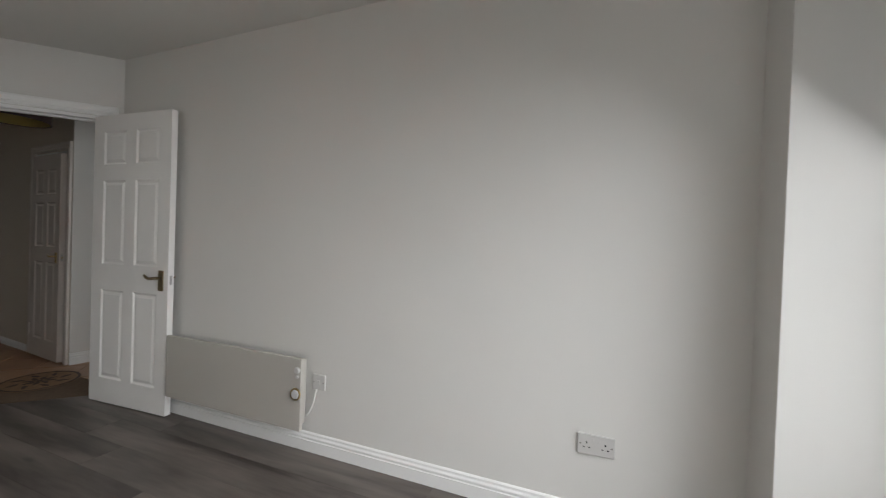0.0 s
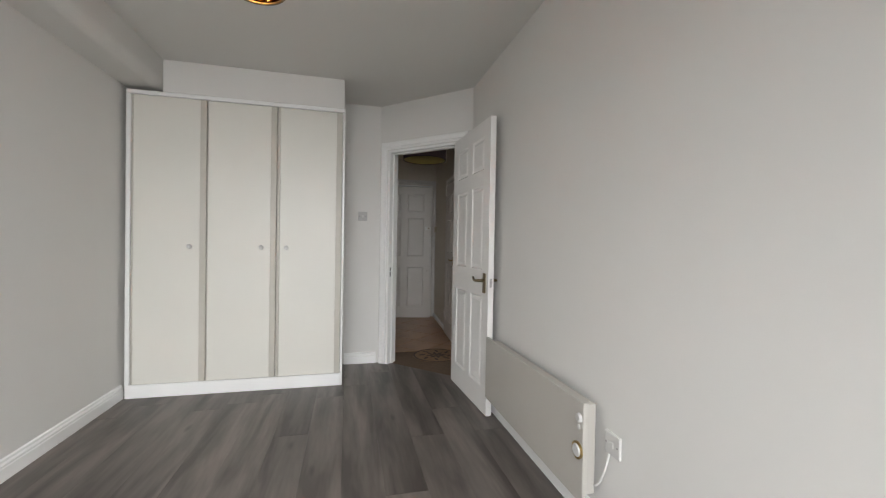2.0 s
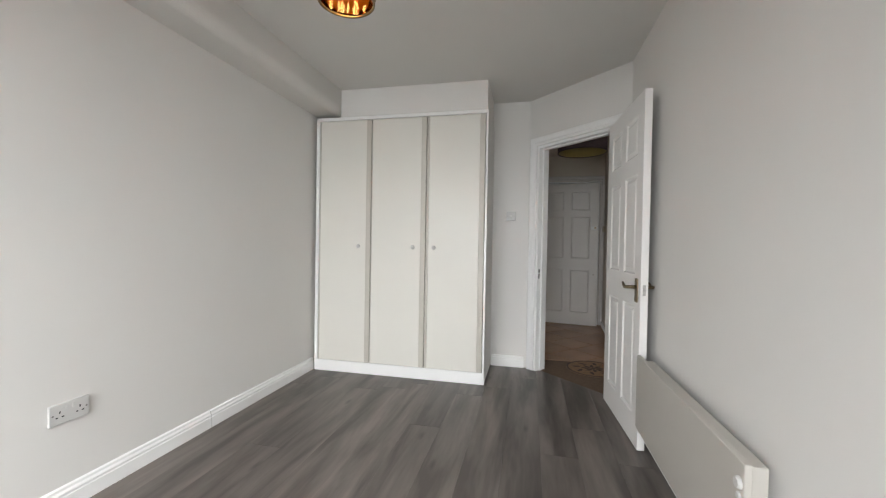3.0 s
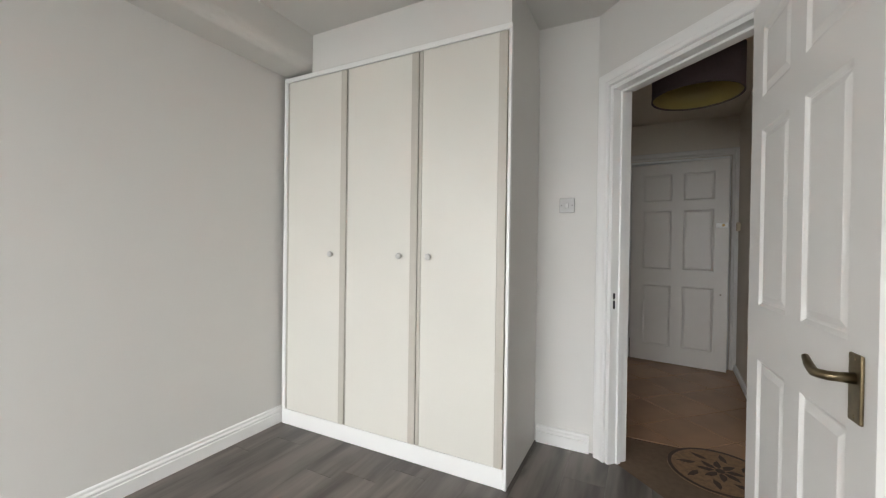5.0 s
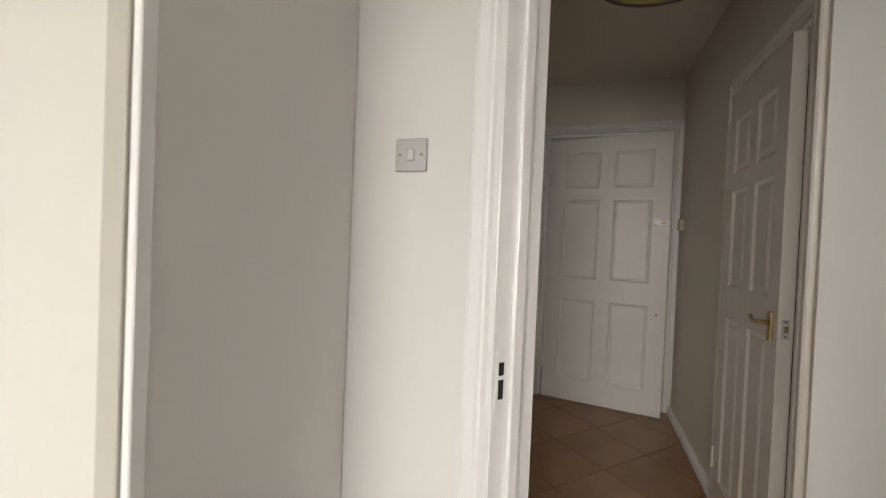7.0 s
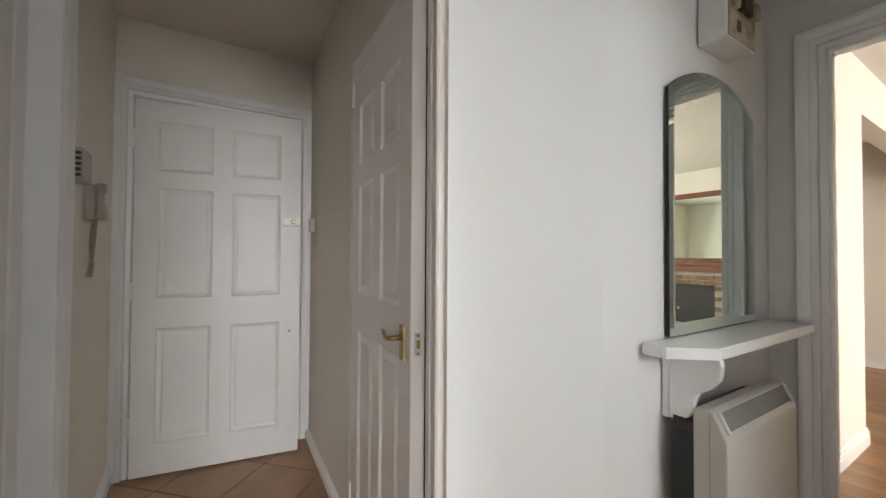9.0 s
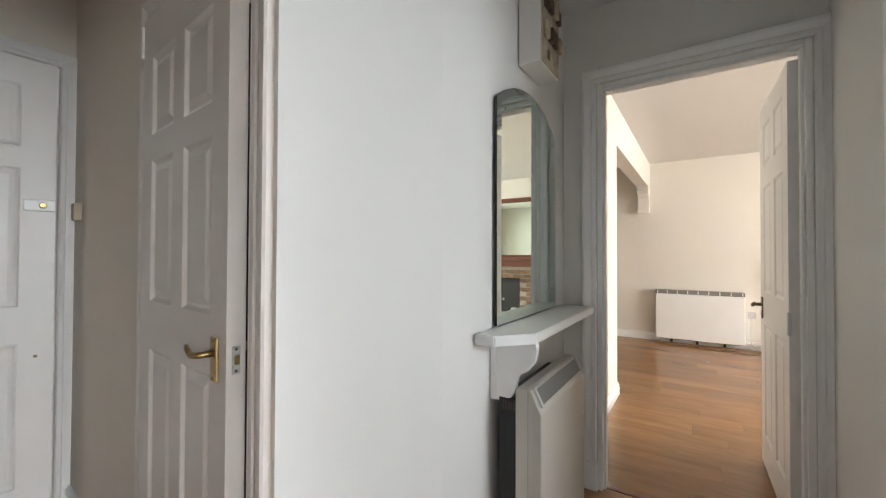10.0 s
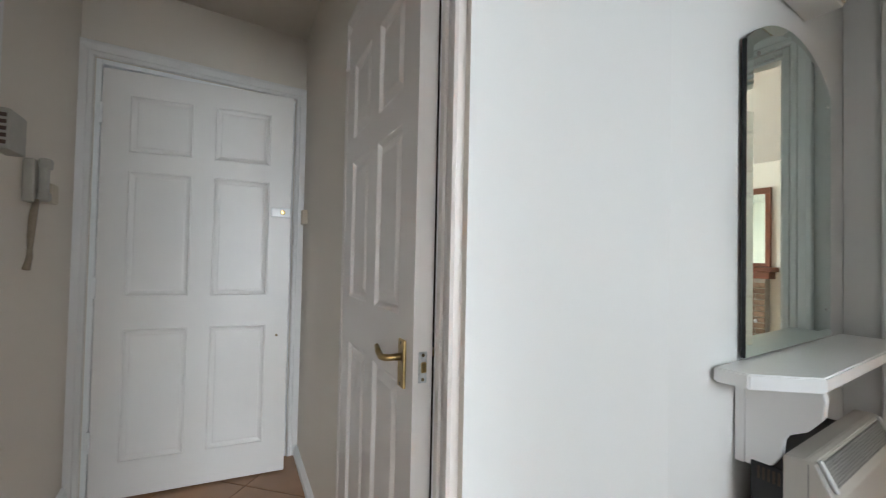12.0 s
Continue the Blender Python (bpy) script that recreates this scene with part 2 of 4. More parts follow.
def wall(name, p0, p1, thick, z1, openings=(), mat=None, label="white painted plaster wall"):
    """A wall whose seen face runs from p0 to p1, with its thickness on the left of that way. openings: (from, to, bottom, top)."""
    m, length = along(p0, p1)
    bm, x = bmesh.new(), 0.0
    for a, b, lo, hi in sorted(openings):
        if a > x:
            box(x, a, 0, thick, 0, z1, bm=bm)
        if lo > 0:
            box(a, b, 0, thick, 0, lo, bm=bm)
        if hi < z1:
            box(a, b, 0, thick, hi, z1, bm=bm)
        x = b
    if x < length:
        box(x, length, 0, thick, 0, z1, bm=bm)
    return tagged(link(name, bm, mat or WALL, m=m), label, "wall", kind="structure")


SKIRT = [(0.0, 0.0), (0.0, 0.019), (0.088, 0.019), (0.092, 0.015), (0.102, 0.015), (0.106, 0.018), (0.113, 0.017), (0.124, 0.011), (0.139, 0.010), (0.146, 0.004), (0.147, 0.0)]


def skirting(p0, p1, sign=-1, trim=(0, 0), name="baseboard", tall=0.72):
    """Moulded skirting board on a wall's face from p0 to p1; sign -1: the room is on the right."""
    m, length = along(p0, p1)
    own = bmesh.new()
    ends = [[own.verts.new((x, sign * d, z * tall)) for z, d in SKIRT] for x in (trim[0], length - trim[1])]
    for i in range(len(SKIRT) - 1):
        own.faces.new((ends[0][i], ends[1][i], ends[1][i + 1], ends[0][i + 1]))
    own.faces.new(ends[0])
    own.faces.new(ends[1])
    return tagged(link(name, own, GLOSS, m=m), "white gloss moulded skirting board", "baseboard", kind="structure")


ARCH = [(0.0, 0.0), (0.0, 0.012), (0.006, 0.016), (0.020, 0.016), (0.025, 0.012), (0.032, 0.014), (0.052, 0.022), (0.066, 0.022), (0.070, 0.016), (0.070, 0.0)]


def architrave(a, b, h, m, sign=-1, y=0.0, z0=0.0, mat=None):
    """Moulded frame round an opening from a to b, h high, mitred at its corners, on the face at y of the wall frame m."""
    own = bmesh.new()
    loops = []
    for d, p in ARCH:
        d += 0.006
        loops.append([own.verts.new((x, y + sign * p, z)) for x, z in ((a - d, z0), (a - d, h + d), (b + d, h + d), (b + d, z0))])
    for u, v in zip(loops, loops[1:]):
        for i in range(3):
            own.faces.new((u[i], u[i + 1], v[i + 1], v[i]))
    own.faces.new([r[0] for r in loops])
    own.faces.new([r[3] for r in loops])
    return tagged(link("architrave", own, mat or GLOSS, m=m), "white gloss moulded door architrave", "trim", kind="structure")


def lining(a, b, h, y0, y1, m, stop=None):
    """Door lining inside an opening, with its stop."""
    t = 0.022
    lin = thing("door_lining", "white gloss timber door lining", "trim", m, kind="structure")
    for name, x0, x1, z0, z1 in (("jamb", a - 0.001, a + t, 0, h), ("jamb", b - t, b + 0.001, 0, h), ("head", a + t, b - t, h - t, h)):
        part(name, box(x0, x1, y0, y1, z0, z1, 0.002, seg=1), GLOSS, lin)
    if stop:
        for x0, x1, z0, z1 in ((a + t, a + t + 0.012, 0, h - t), (b - t - 0.012, b - t, 0, h - t), (a + t + 0.012, b - t - 0.012, h - t - 0.012, h - t)):
            part("door_stop_bead", box(x0, x1, stop[0], stop[1], z0, z1, 0.002, seg=1), GLOSS, lin)
    return lin


def ring_panel(w, h, thick, steps):
    """A moulded panel, the same on both faces; steps: (inset, height below the face)."""
    own = bmesh.new()
    for side in (-1, 1):
        loops = []
        for inset, low in steps:
            y = side * (thick / 2 - low)
            loops.append([own.verts.new(p) for p in ((inset, y, inset), (w - inset, y, inset), (w - inset, y, h - inset), (inset, y, h - inset))])
        for u, v in zip(loops, loops[1:]):
            for i in range(4):
                own.faces.new((u[i], u[(i + 1) % 4], v[(i + 1) % 4], v[i]))
        own.faces.new(loops[-1])
    return own


ROWS3 = ((0.085, 0.395), (0.485, 0.775), (0.830, 0.945))


def panel_door(name, w, h, m, label, mat=None, thick=0.04, stile=0.105, mid=0.10, rows=ROWS3, steps=((0, 0), (0.010, 0.008), (0.016, 0.009), (0.036, 0.002))):
    """A six-panel door: hinge edge at x 0, faces at y -thick/2 and thick/2."""
    mat = mat or DOORP
    door = thing(name, label, "door", m, kind="structure")
    xs = ((stile, (w - mid) / 2), ((w + mid) / 2, w - stile))
    own = bmesh.new()
    t = thick / 2
    for x0, x1 in ((0, stile), (w - stile, w), (xs[0][1], xs[1][0])):
        box(x0, x1, -t, t, 0, h, bm=own)
    zs = [0] + [v * h for r in rows for v in r] + [h]
    for a, b in xs:
        for z0, z1 in zip(zs[::2], zs[1::2]):
            box(a, b, -t, t, z0, z1, bm=own)
    bmesh.ops.remove_doubles(own, verts=own.verts, dist=1e-5)
    part("leaf", own, mat, door)
    for a, b in xs:
        for r0, r1 in rows:
            part("panel", ring_panel(b - a, (r1 - r0) * h, thick, steps), mat, door, m=pose(a, 0, r0 * h))
    return door


def lever(door, x, z, thick, way, mat, sides=(-1, 1), size=1.0):
    """Lever handle on a back plate on the faces of a door; way: -1 when it points to the hinge."""
    k = size
    for s in sides:
        y = s * thick / 2
        plate = part("handle_plate", box(x - 0.021 * k, x + 0.021 * k, min(y, y + s * 0.007), max(y, y + s * 0.007), z - 0.068 * k, z + 0.057 * k, 0.003), mat, door, "tarnished brass back plate")
        zl = z + 0.012 * k
        own = tube([(x, y + s * 0.005, zl), (x, y + s * 0.028 * k, zl), (x, y + s * 0.042 * k, zl), (x + way * 0.012 * k, y + s * 0.049 * k, zl - 0.001),
                    (x + way * 0.035 * k, y + s * 0.050 * k, zl - 0.004 * k), (x + way * 0.06 * k, y + s * 0.049 * k, zl + 0.003 * k), (x + way * 0.080 * k, y + s * 0.048 * k, zl + 0.016 * k)],
                   [0.011 * k, 0.009 * k, 0.009 * k, 0.009 * k, 0.009 * k, 0.0085 * k, 0.0065 * k], 12)
        part("lever", own, mat, plate, smooth=True)
        for dz in (-0.058 * k, 0.048 * k):
            part("screw", moved(lathe([(0.0, 0.0), (0.004, 0.0), (0.004, 0.001), (0.0, 0.0016)], 10), Matrix.Translation((x, y + s * 0.007, z + dz)) @ pose(0, 0, 0, -90 * s)), BRONZE, plate)


def hinge(door, z, y, mat=None):
    own = box(-0.012, 0.004, y - 0.008, y + 0.006, z - 0.05, z + 0.05, 0.003)
    part("hinge", own, mat or GLOSS, door, "paint-covered butt hinge")


# ---- structure: bedroom ----
H = 2.50
BR, BL = 2.08, -0.535                     # bedroom side walls (y)
BX = -4.15                                # end wall beside the wardrobe (x)
WX = 0.42                                 # window wall (x)
P0, P1 = (-4.15, 1.362), (-3.452, 2.08)   # splayed wall with the bedroom door
DM, DL = along(P0, P1)
OA, OB, OH = 0.100, 0.892, 2.062          # its opening
wall("wall_bedroom_heater_side", P1, (WX + 0.3, BR), 0.12, H)
wall("wall_bedroom_far_side", (WX + 0.3, BL), (-4.27, BL), 0.12, H)
wall("wall_bedroom_end", (BX, BL), P0, 0.12, H)
wall("wall_bedroom_door", P0, P1, 0.12, H, [(OA, OB, 0, OH)])
wall("wall_bedroom_window", (WX, BR), (WX, BL), 0.12, H, [(0.23, 2.545, 0, 2.36)])
# window recess beyond it
wall("wall_recess_a", (WX + 0.12, 1.85), (0.84, 1.85), 0.12, H)
wall("wall_recess_b", (0.84, -0.465), (WX + 0.12, -0.465), 0.12, H)
wall("wall_recess_window", (0.84, 1.97), (0.84, -0.585), 0.12, H, [(0.20, 2.36, 0.45, 2.25)])
tagged(link("ceiling_bedroom", box(-4.3, 1.2, -0.66, 2.3, H, H + 0.1), CEIL), "matt white painted plaster ceiling", "ceiling", kind="structure")
BEAM = [(BL - 0.001, H + 0.001), (BL - 0.001, 2.285)] + [(-0.28 - 0.07 * (1 - math.sin(a)), 2.285 + 0.07 * (1 - math.cos(a))) for a in (math.pi / 2 * k / 8 for k in range(9))] + [(-0.28, H + 0.001)]
tagged(link("beam_bedroom", moved(prism(BEAM, -4.149, WX), Matrix(((0, 0, 1, 0), (1, 0, 0, 0), (0, 1, 0, 0), (0, 0, 0, 1)))), CEIL), "boxed-in white painted beam along the ceiling edge", "beam", kind="structure")
tagged(link("bulkhead_over_wardrobe", box(-4.149, -3.592, -0.279, 1.02, 2.262, H - 0.001), WALL), "white painted plaster bulkhead above a wardrobe", "bulkhead", kind="structure")
skirting(P1, (WX, BR), trim=(0.03, 0))
skirting((WX, BL), (-2.42, BL))
skirting((-2.424, BL), (-3.59, BL))
skirting((BX, 1.03), P0, trim=(0.01, 0.02))
architrave(OA, OB, OH, DM)
architrave(OA, OB, OH, DM, 1, 0.12)
lining(OA, OB, OH, -0.004, 0.124, DM, (0.046, 0.075))
strike = thing("strike_plate", "small worn steel strike plate in the door lining", "latch plate", DM)
part("plate", box(OA + 0.0215, OA + 0.0235, 0.006, 0.034, 0.82, 0.96, 0.0005, seg=1), GLOSS, strike)
part("latch_hole", box(OA + 0.023, OA + 0.0242, 0.014, 0.028, 0.905, 0.935), BLACK, strike)
part("latch_hole", box(OA + 0.023, OA + 0.0242, 0.014, 0.028, 0.850, 0.895), BLACK, strike)


def window(name, m, w, h, panes, label):
    win = thing(name, label, "window", m, kind="structure")
    own = bmesh.new()
    for x0, x1, z0, z1 in ((0, w, 0, 0.06), (0, w, h - 0.06, h), (0, 0.06, 0.06, h - 0.06), (w - 0.06, w, 0.06, h - 0.06)):
        box(x0, x1, 0.02, 0.09, z0, z1, 0.004, own)
    step = (w - 0.06) / panes
    for i in range(1, panes):
        box(i * step, i * step + 0.06, 0.022, 0.088, 0.06, h - 0.06, 0.004, own)
    part("window_frame", own, GLOSS, win)
    for i in range(panes):
        p = part("pane", box(i * step + 0.06, (i + 1) * step, 0.050, 0.056, 0.06, h - 0.06), PANE, win)
        p.visible_shadow = False
    part("window_sill", box(-0.03, w + 0.03, -0.05, 0.018, -0.03, -0.002, 0.006), GLOSS, win)
    return win


window("window_1", pose(0.84, 1.77, 0.45, 0, 0, -90), 2.16, 1.80, 3, "white framed bedroom window in a recess")

# ---- structure: hall ----
CA, CF = (-4.572, 2.301), (-6.47, 2.432)   # slanting wall with the cupboard door
wall("wall_hall_a", (-4.80, 1.487), (-4.165, 1.517), -0.20, H)
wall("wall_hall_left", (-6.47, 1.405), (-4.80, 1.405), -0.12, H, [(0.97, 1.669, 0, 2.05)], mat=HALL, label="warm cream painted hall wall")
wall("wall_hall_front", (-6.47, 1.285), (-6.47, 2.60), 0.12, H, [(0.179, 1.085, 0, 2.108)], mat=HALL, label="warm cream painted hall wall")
CM, CL = along(CF, CA)
CO = (1.160, 1.811)
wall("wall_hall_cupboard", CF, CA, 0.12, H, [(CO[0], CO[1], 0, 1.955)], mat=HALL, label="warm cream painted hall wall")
wall("wall_hall_return", CA, (-4.482, 2.785), 0.06, H)
wall("wall_hall_mirror", (-4.482, 2.785), (-4.462, 4.06), 0.12, H)
wall("wall_hall_living", (-4.462, 3.947), (-3.3, 3.947), 0.11, H, [(0.176, 1.000, 0, 2.088)])
wall("wall_hall_right", (-3.41, 4.05), (-3.41, 2.17), 0.10, H, [(0.79, 1.80, 0, 2.05)])
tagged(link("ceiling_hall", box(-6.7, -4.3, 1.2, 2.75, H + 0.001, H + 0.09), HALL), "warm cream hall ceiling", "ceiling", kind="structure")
tagged(link("ceiling_hall_end", box(-4.6, -3.2, 1.35, 4.06, H + 0.002, H + 0.092), CEIL), "matt white hall ceiling", "ceiling", kind="structure")
LM = pose(-6.47, 1.405, 0)
architrave(0.97, 1.60, 2.05, LM, 1, mat=AGEDW)
lining(0.97, 1.668, 2.05, -0.123, 0.003, LM)
FW = pose(-6.47, 1.285, 0, 0, 0, 90)
architrave(0.179, 1.085, 2.108, FW, mat=AGEDW)
lining(0.179, 1.085, 2.108, -0.003, 0.123, FW)
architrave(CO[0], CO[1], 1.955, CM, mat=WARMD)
lining(CO[0], CO[1], 1.955, -0.003, 0.123, CM)
LW = pose(-4.462, 3.947, 0)
architrave(0.176, 1.000, 2.088, LW)
architrave(0.176, 1.000, 2.088, LW, 1, 0.11)
lining(0.176, 1.000, 2.088, -0.003, 0.113, LW, (0.02, 0.062))
for x0, x1 in ((0.098, 0.175), (1.001, 1.05)):
    tagged(link("plinth_block", box(x0, x1, -0.028, 0, 0, 0.14, 0.004), GLOSS, m=LW), "white gloss plinth block at the foot of a door frame", "trim", kind="structure")
RW = pose(-3.41, 4.05, 0, 0, 0, -90)
architrave(0.79, 1.80, 2.05, RW)
lining(0.79, 1.80, 2.05, -0.003, 0.103, RW)
skirting(CF, CA, trim=(0, CL - CO[0] + 0.08), tall=0.42)
skirting(CA, (-4.482, 2.785))
skirting((-4.482, 2.785), (-4.462, 3.947))
skirting((-3.41, 3.947), (-3.41, 3.35))
skirting((-6.47, 1.405), (-5.57, 1.405), 1)
# small daylit room across the hall
wall("wall_small_room_a", (-3.31, 3.946), (-1.4, 3.946), 0.001 + 0.10, H)
wall("wall_small_room_b", (-1.4, 2.205), (-3.31, 2.205), 0.004, H)
wall("wall_small_room_window", (-1.4, 4.0), (-1.4, 2.1), 0.12, H, [(0.25, 1.60, 0.95, 2.2)])
tagged(link("ceiling_small_room", box(-3.3, -1.28, 2.3, 4.04, H + 0.003, H + 0.093), CEIL), "matt white ceiling of a small room", "ceiling", kind="structure")
tagged(link("floor_small_room", box(-3.35, -1.3, 2.2, 3.98, -0.05, -0.002), TILE), "tan tiled floor of a small room", "floor", kind="structure")
window("window_3", pose(-1.4, 3.75, 0.95, 0, 0, -90), 1.35, 1.25, 2, "white framed window of a small room")
# near-black sheet: the cupboard's inner shade is put into its colour
tagged(link("cupboard_shade_sheet", box(-5.7, -4.63, 2.62, 2.67, 0, H), DARKGAP), "near-black sheet standing in for shade inside the hall cupboard", "wall", kind="structure")
tagged(link("landing_wall", box(-7.6, -7.5, 0.8, 3.2, 0, H), WALL), "plain wall of the landing outside", "wall", kind="structure")
tagged(link("ceiling_landing", box(-7.6, -6.59, 0.8, 3.2, H, H + 0.1), WALL), "plain ceiling of the landing", "ceiling", kind="structure")
for name, y in (("landing_wall_a", 0.8), ("landing_wall_b", 3.1)):
    tagged(link(name, box(-7.5, -6.58, y, y + 0.1, 0, H), WALL), "plain wall of the landing outside", "wall", kind="structure")
tagged(link("floor_landing", box(-7.6, -6.5, 0.8, 3.2, -0.1, -0.005), GROUT), "plain landing floor", "floor", kind="structure")

# ---- structure: living room ----
LX, LY, LE = -4.452, 8.15, -0.2
wall("wall_living_left", (LX, 4.057), (LX, 5.50), 0.14, 2.52, mat=CREAM, label="cream painted plaster wall that ends at an opening")
tagged(link("beam_living", box(LX - 0.14, LX, 5.50, LY, 2.17, 2.52), CREAM), "cream painted beam over a wide opening", "beam", kind="structure")
wall("wall_living_far", (-7.2, LY), (LE + 0.12, LY), 0.14, 2.52, mat=CREAM, label="cream painted plaster wall")
wall("wall_living_window", (LE, LY), (LE, 3.95), 0.14, 2.52, [(0.9, 3.2, 0.6, 2.2)], CREAM, "cream painted wall with a window")
wall("wall_living_near", (LE, 4.057), (-3.30, 4.057), 0.10, 2.52, mat=CREAM, label="cream painted plaster wall")
wall("wall_side_room", (-7.2, 5.36), (-7.2, LY), 0.12, 2.52, mat=CREAM)
wall("wall_side_room_near", (-4.57, 5.50), (-7.2, 5.50), 0.12, 2.52, mat=CREAM)
tagged(link("ceiling_living", box(-7.3, 0.0, 4.06, 8.3, 2.52, 2.62), CEIL), "matt white living room ceiling", "ceiling", kind="structure")
skirting((LX, 4.057), (LX, 5.50))
skirting((-7.2, LY), (-2.87, LY))
window("window_2", pose(LE, 7.25, 0.6, 0, 0, -90), 2.3, 1.6, 3, "white framed living room window")
corbel = bmesh.new()
pts = [(0, 0), (0.0, 0.36), (0.20, 0.36), (0.20, 0.30), (0.13, 0.27), (0.09, 0.20), (0.08, 0.05), (0.10, 0.0)]
corbel = moved(prism(pts, 0, 0.14), pose(LX, LY, 1.81, 90, 0, -90))
tagged(link("corbel", corbel, CREAM), "cream painted scrolled corbel under the beam", "corbel", kind="structure")
tagged(link("ground", box(-60, 60, -60, 60, -3.1, -3.0), GRASS), "open ground outside the building", "ground", kind="structure")

# ---- doors ----
bed_door = panel_door("door_1", 0.762, 2.035, pose(-3.532, 1.944, 0.008, 0, 0, 3.3) @ pose(0, 0.02, 0),
                      "white six-panel bedroom door standing wide open")
lever(bed_door, 0.762 - 0.062, 0.905, 0.04, -1, BRONZE, size=1.1)
part("latch_face", box(0.7615, 0.7635, -0.008, 0.008, 0.875, 0.935, 0.0005, seg=1), CHROME, bed_door)
for z in (0.25, 1.05, 1.80):
    hinge(bed_door, z, 0.02)

ang = math.degrees(math.atan2(2.330 - 1.493, -6.298 + 6.434))
FROWS = ((0.083, 0.390), (0.467, 0.765), (0.808, 0.945))
front = panel_door("door_2", 0.846, 2.046, pose(-6.434, 1.495, 0.012, 0, 0, ang) @ pose(0, 0.022, 0), "white six-panel front door standing slightly ajar", FRONT,
                   thick=0.044, stile=0.11, mid=0.095, rows=FROWS, steps=((0, 0), (0.006, -0.004), (0.016, 0.003), (0.026, 0.006), (0.034, 0.004)))
lock = part("night_latch", box(0.745, 0.848, -0.044, -0.022, 1.378, 1.428, 0.006), GLOSS, front, "white night latch case")
part("latch_knob", moved(lathe([(0, 0), (0.012, 0), (0.013, 0.012), (0.009, 0.018), (0, 0.018)], 16), pose(0.805, -0.044, 1.402, 90)), BRASS, lock)
part("keyhole", moved(lathe([(0, 0), (0.007, 0), (0.007, 0.002), (0, 0.002)], 12), pose(0.79, -0.022, 0.735, 90)), BRONZE, front)
for z in (0.28, 1.0, 1.83):
    hinge(front, z, -0.02)

CROWS = ((0.09, 0.477), (0.55, 0.768), (0.808, 0.93))
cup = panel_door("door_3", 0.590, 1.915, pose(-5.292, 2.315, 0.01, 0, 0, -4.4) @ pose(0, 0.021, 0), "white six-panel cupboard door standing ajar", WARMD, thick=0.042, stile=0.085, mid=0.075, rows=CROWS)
lever(cup, 0.590 - 0.050, 0.962, 0.042, -1, BRASS, size=0.80)
cl = part("latch_face", box(0.5895, 0.5915, -0.009, 0.009, 0.928, 0.990, 0.0005, seg=1), SCUFF, cup, "scuffed steel latch plate")
part("latch_bolt", box(0.5915, 0.5985, -0.005, 0.006, 0.949, 0.970, 0.002, seg=1), BRASS, cl)
for z in (0.935, 0.983):
    part("screw", moved(lathe([(0, 0.001), (0.0035, 0.001), (0.0035, 0), (0, 0)], 10), pose(0.5915, 0, z, 0, 90)), BRONZE, cl)
for z in (0.25, 1.85):
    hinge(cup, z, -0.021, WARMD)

liv = panel_door("door_4", 0.735, 2.04, pose(-3.506, 4.050, 0.01, 0, 0, 91.5) @ pose(0, 0.0, 0), "white six-panel living room door standing open")
lever(liv, 0.735 - 0.06, 0.90, 0.04, -1, BRONZE)
hinge(liv, 0.9, 0.02, PLASTIC)
side_door = panel_door("door_5", 0.645, 2.015, pose(-5.473, 1.310, 0.008), "white closed six-panel hall door", stile=0.09, mid=0.08)
# ---- things: bedroom ----
W0, W1, WF = -0.505, 1.030, -3.587
ward = thing("wardrobe", "built-in cream three-door wardrobe with a white plinth", "wardrobe", pose(0, 0, 0))
part("side_panel", box(-4.146, WF - 0.012, W1 - 0.020, W1 - 0.002, 0, 2.255), WALL, ward)
part("side_panel", box(-4.146, WF - 0.012, W0, W0 + 0.018, 0, 2.255), WALL, ward)
part("back_panel", box(-4.146, -4.136, W0 + 0.018, W1 - 0.020, 0, 2.255), WALL, ward)
part("top_board", box(-4.136, WF - 0.012, W0 + 0.018, W1 - 0.02, 2.235, 2.255), GLOSS, ward)
frame_bm = bmesh.new()
box(WF - 0.012, WF + 0.012, W0, W0 + 0.030, 0.10, 2.225, 0.002, frame_bm, 1)
box(WF - 0.012, WF + 0.012, W1 - 0.016, W1, 0.0, 2.225, 0.002, frame_bm, 1)
box(WF - 0.012, WF + 0.012, W0, W1, 2.226, 2.256, 0.003, frame_bm, 1)
part("face_frame", frame_bm, GLOSS, ward, "white painted face frame")
part("plinth", box(WF - 0.012, WF + 0.008, W0, W1 - 0.017, 0.0, 0.098, 0.003), GLOSS, ward, "white gloss plinth")
span0, span1 = W0 + 0.033, W1 - 0.019
dw = (span1 - span0) / 3
for i, knob_side in enumerate((1, 1, 0)):
    a, b = span0 + i * dw + 0.002, span0 + (i + 1) * dw - 0.002
    right = 0.044
    left = (0.012, 0.006, 0.022)[i]
    door = part("door", box(WF - 0.006, WF + 0.010, a + left, b - right, 0.102, 2.222, 0.001, seg=1), WARD, ward, "cream laminate wardrobe door")
    part("edge_strip", box(WF - 0.004, WF + 0.014, b - right + 0.0005, b, 0.102, 2.222, 0.003), STRIP, door, "taupe edge strip")
    part("edge_strip", box(WF - 0.004, WF + 0.012, a, a + left - 0.0005, 0.102, 2.222, 0.003), STRIP, door, "taupe edge strip")
    ky = (-0.085, 0.41, 0.593)[i]
    part("knob", moved(lathe([(0.007, 0), (0.006, 0.008), (0.009, 0.012), (0.0165, 0.018), (0.0175, 0.023), (0.015, 0.028), (0.008, 0.031), (0.0, 0.0315)], 24),
                       pose(WF + 0.010, ky, 1.122, 0, 90)), PLASTIC, door, "round white plastic knob", smooth=True)

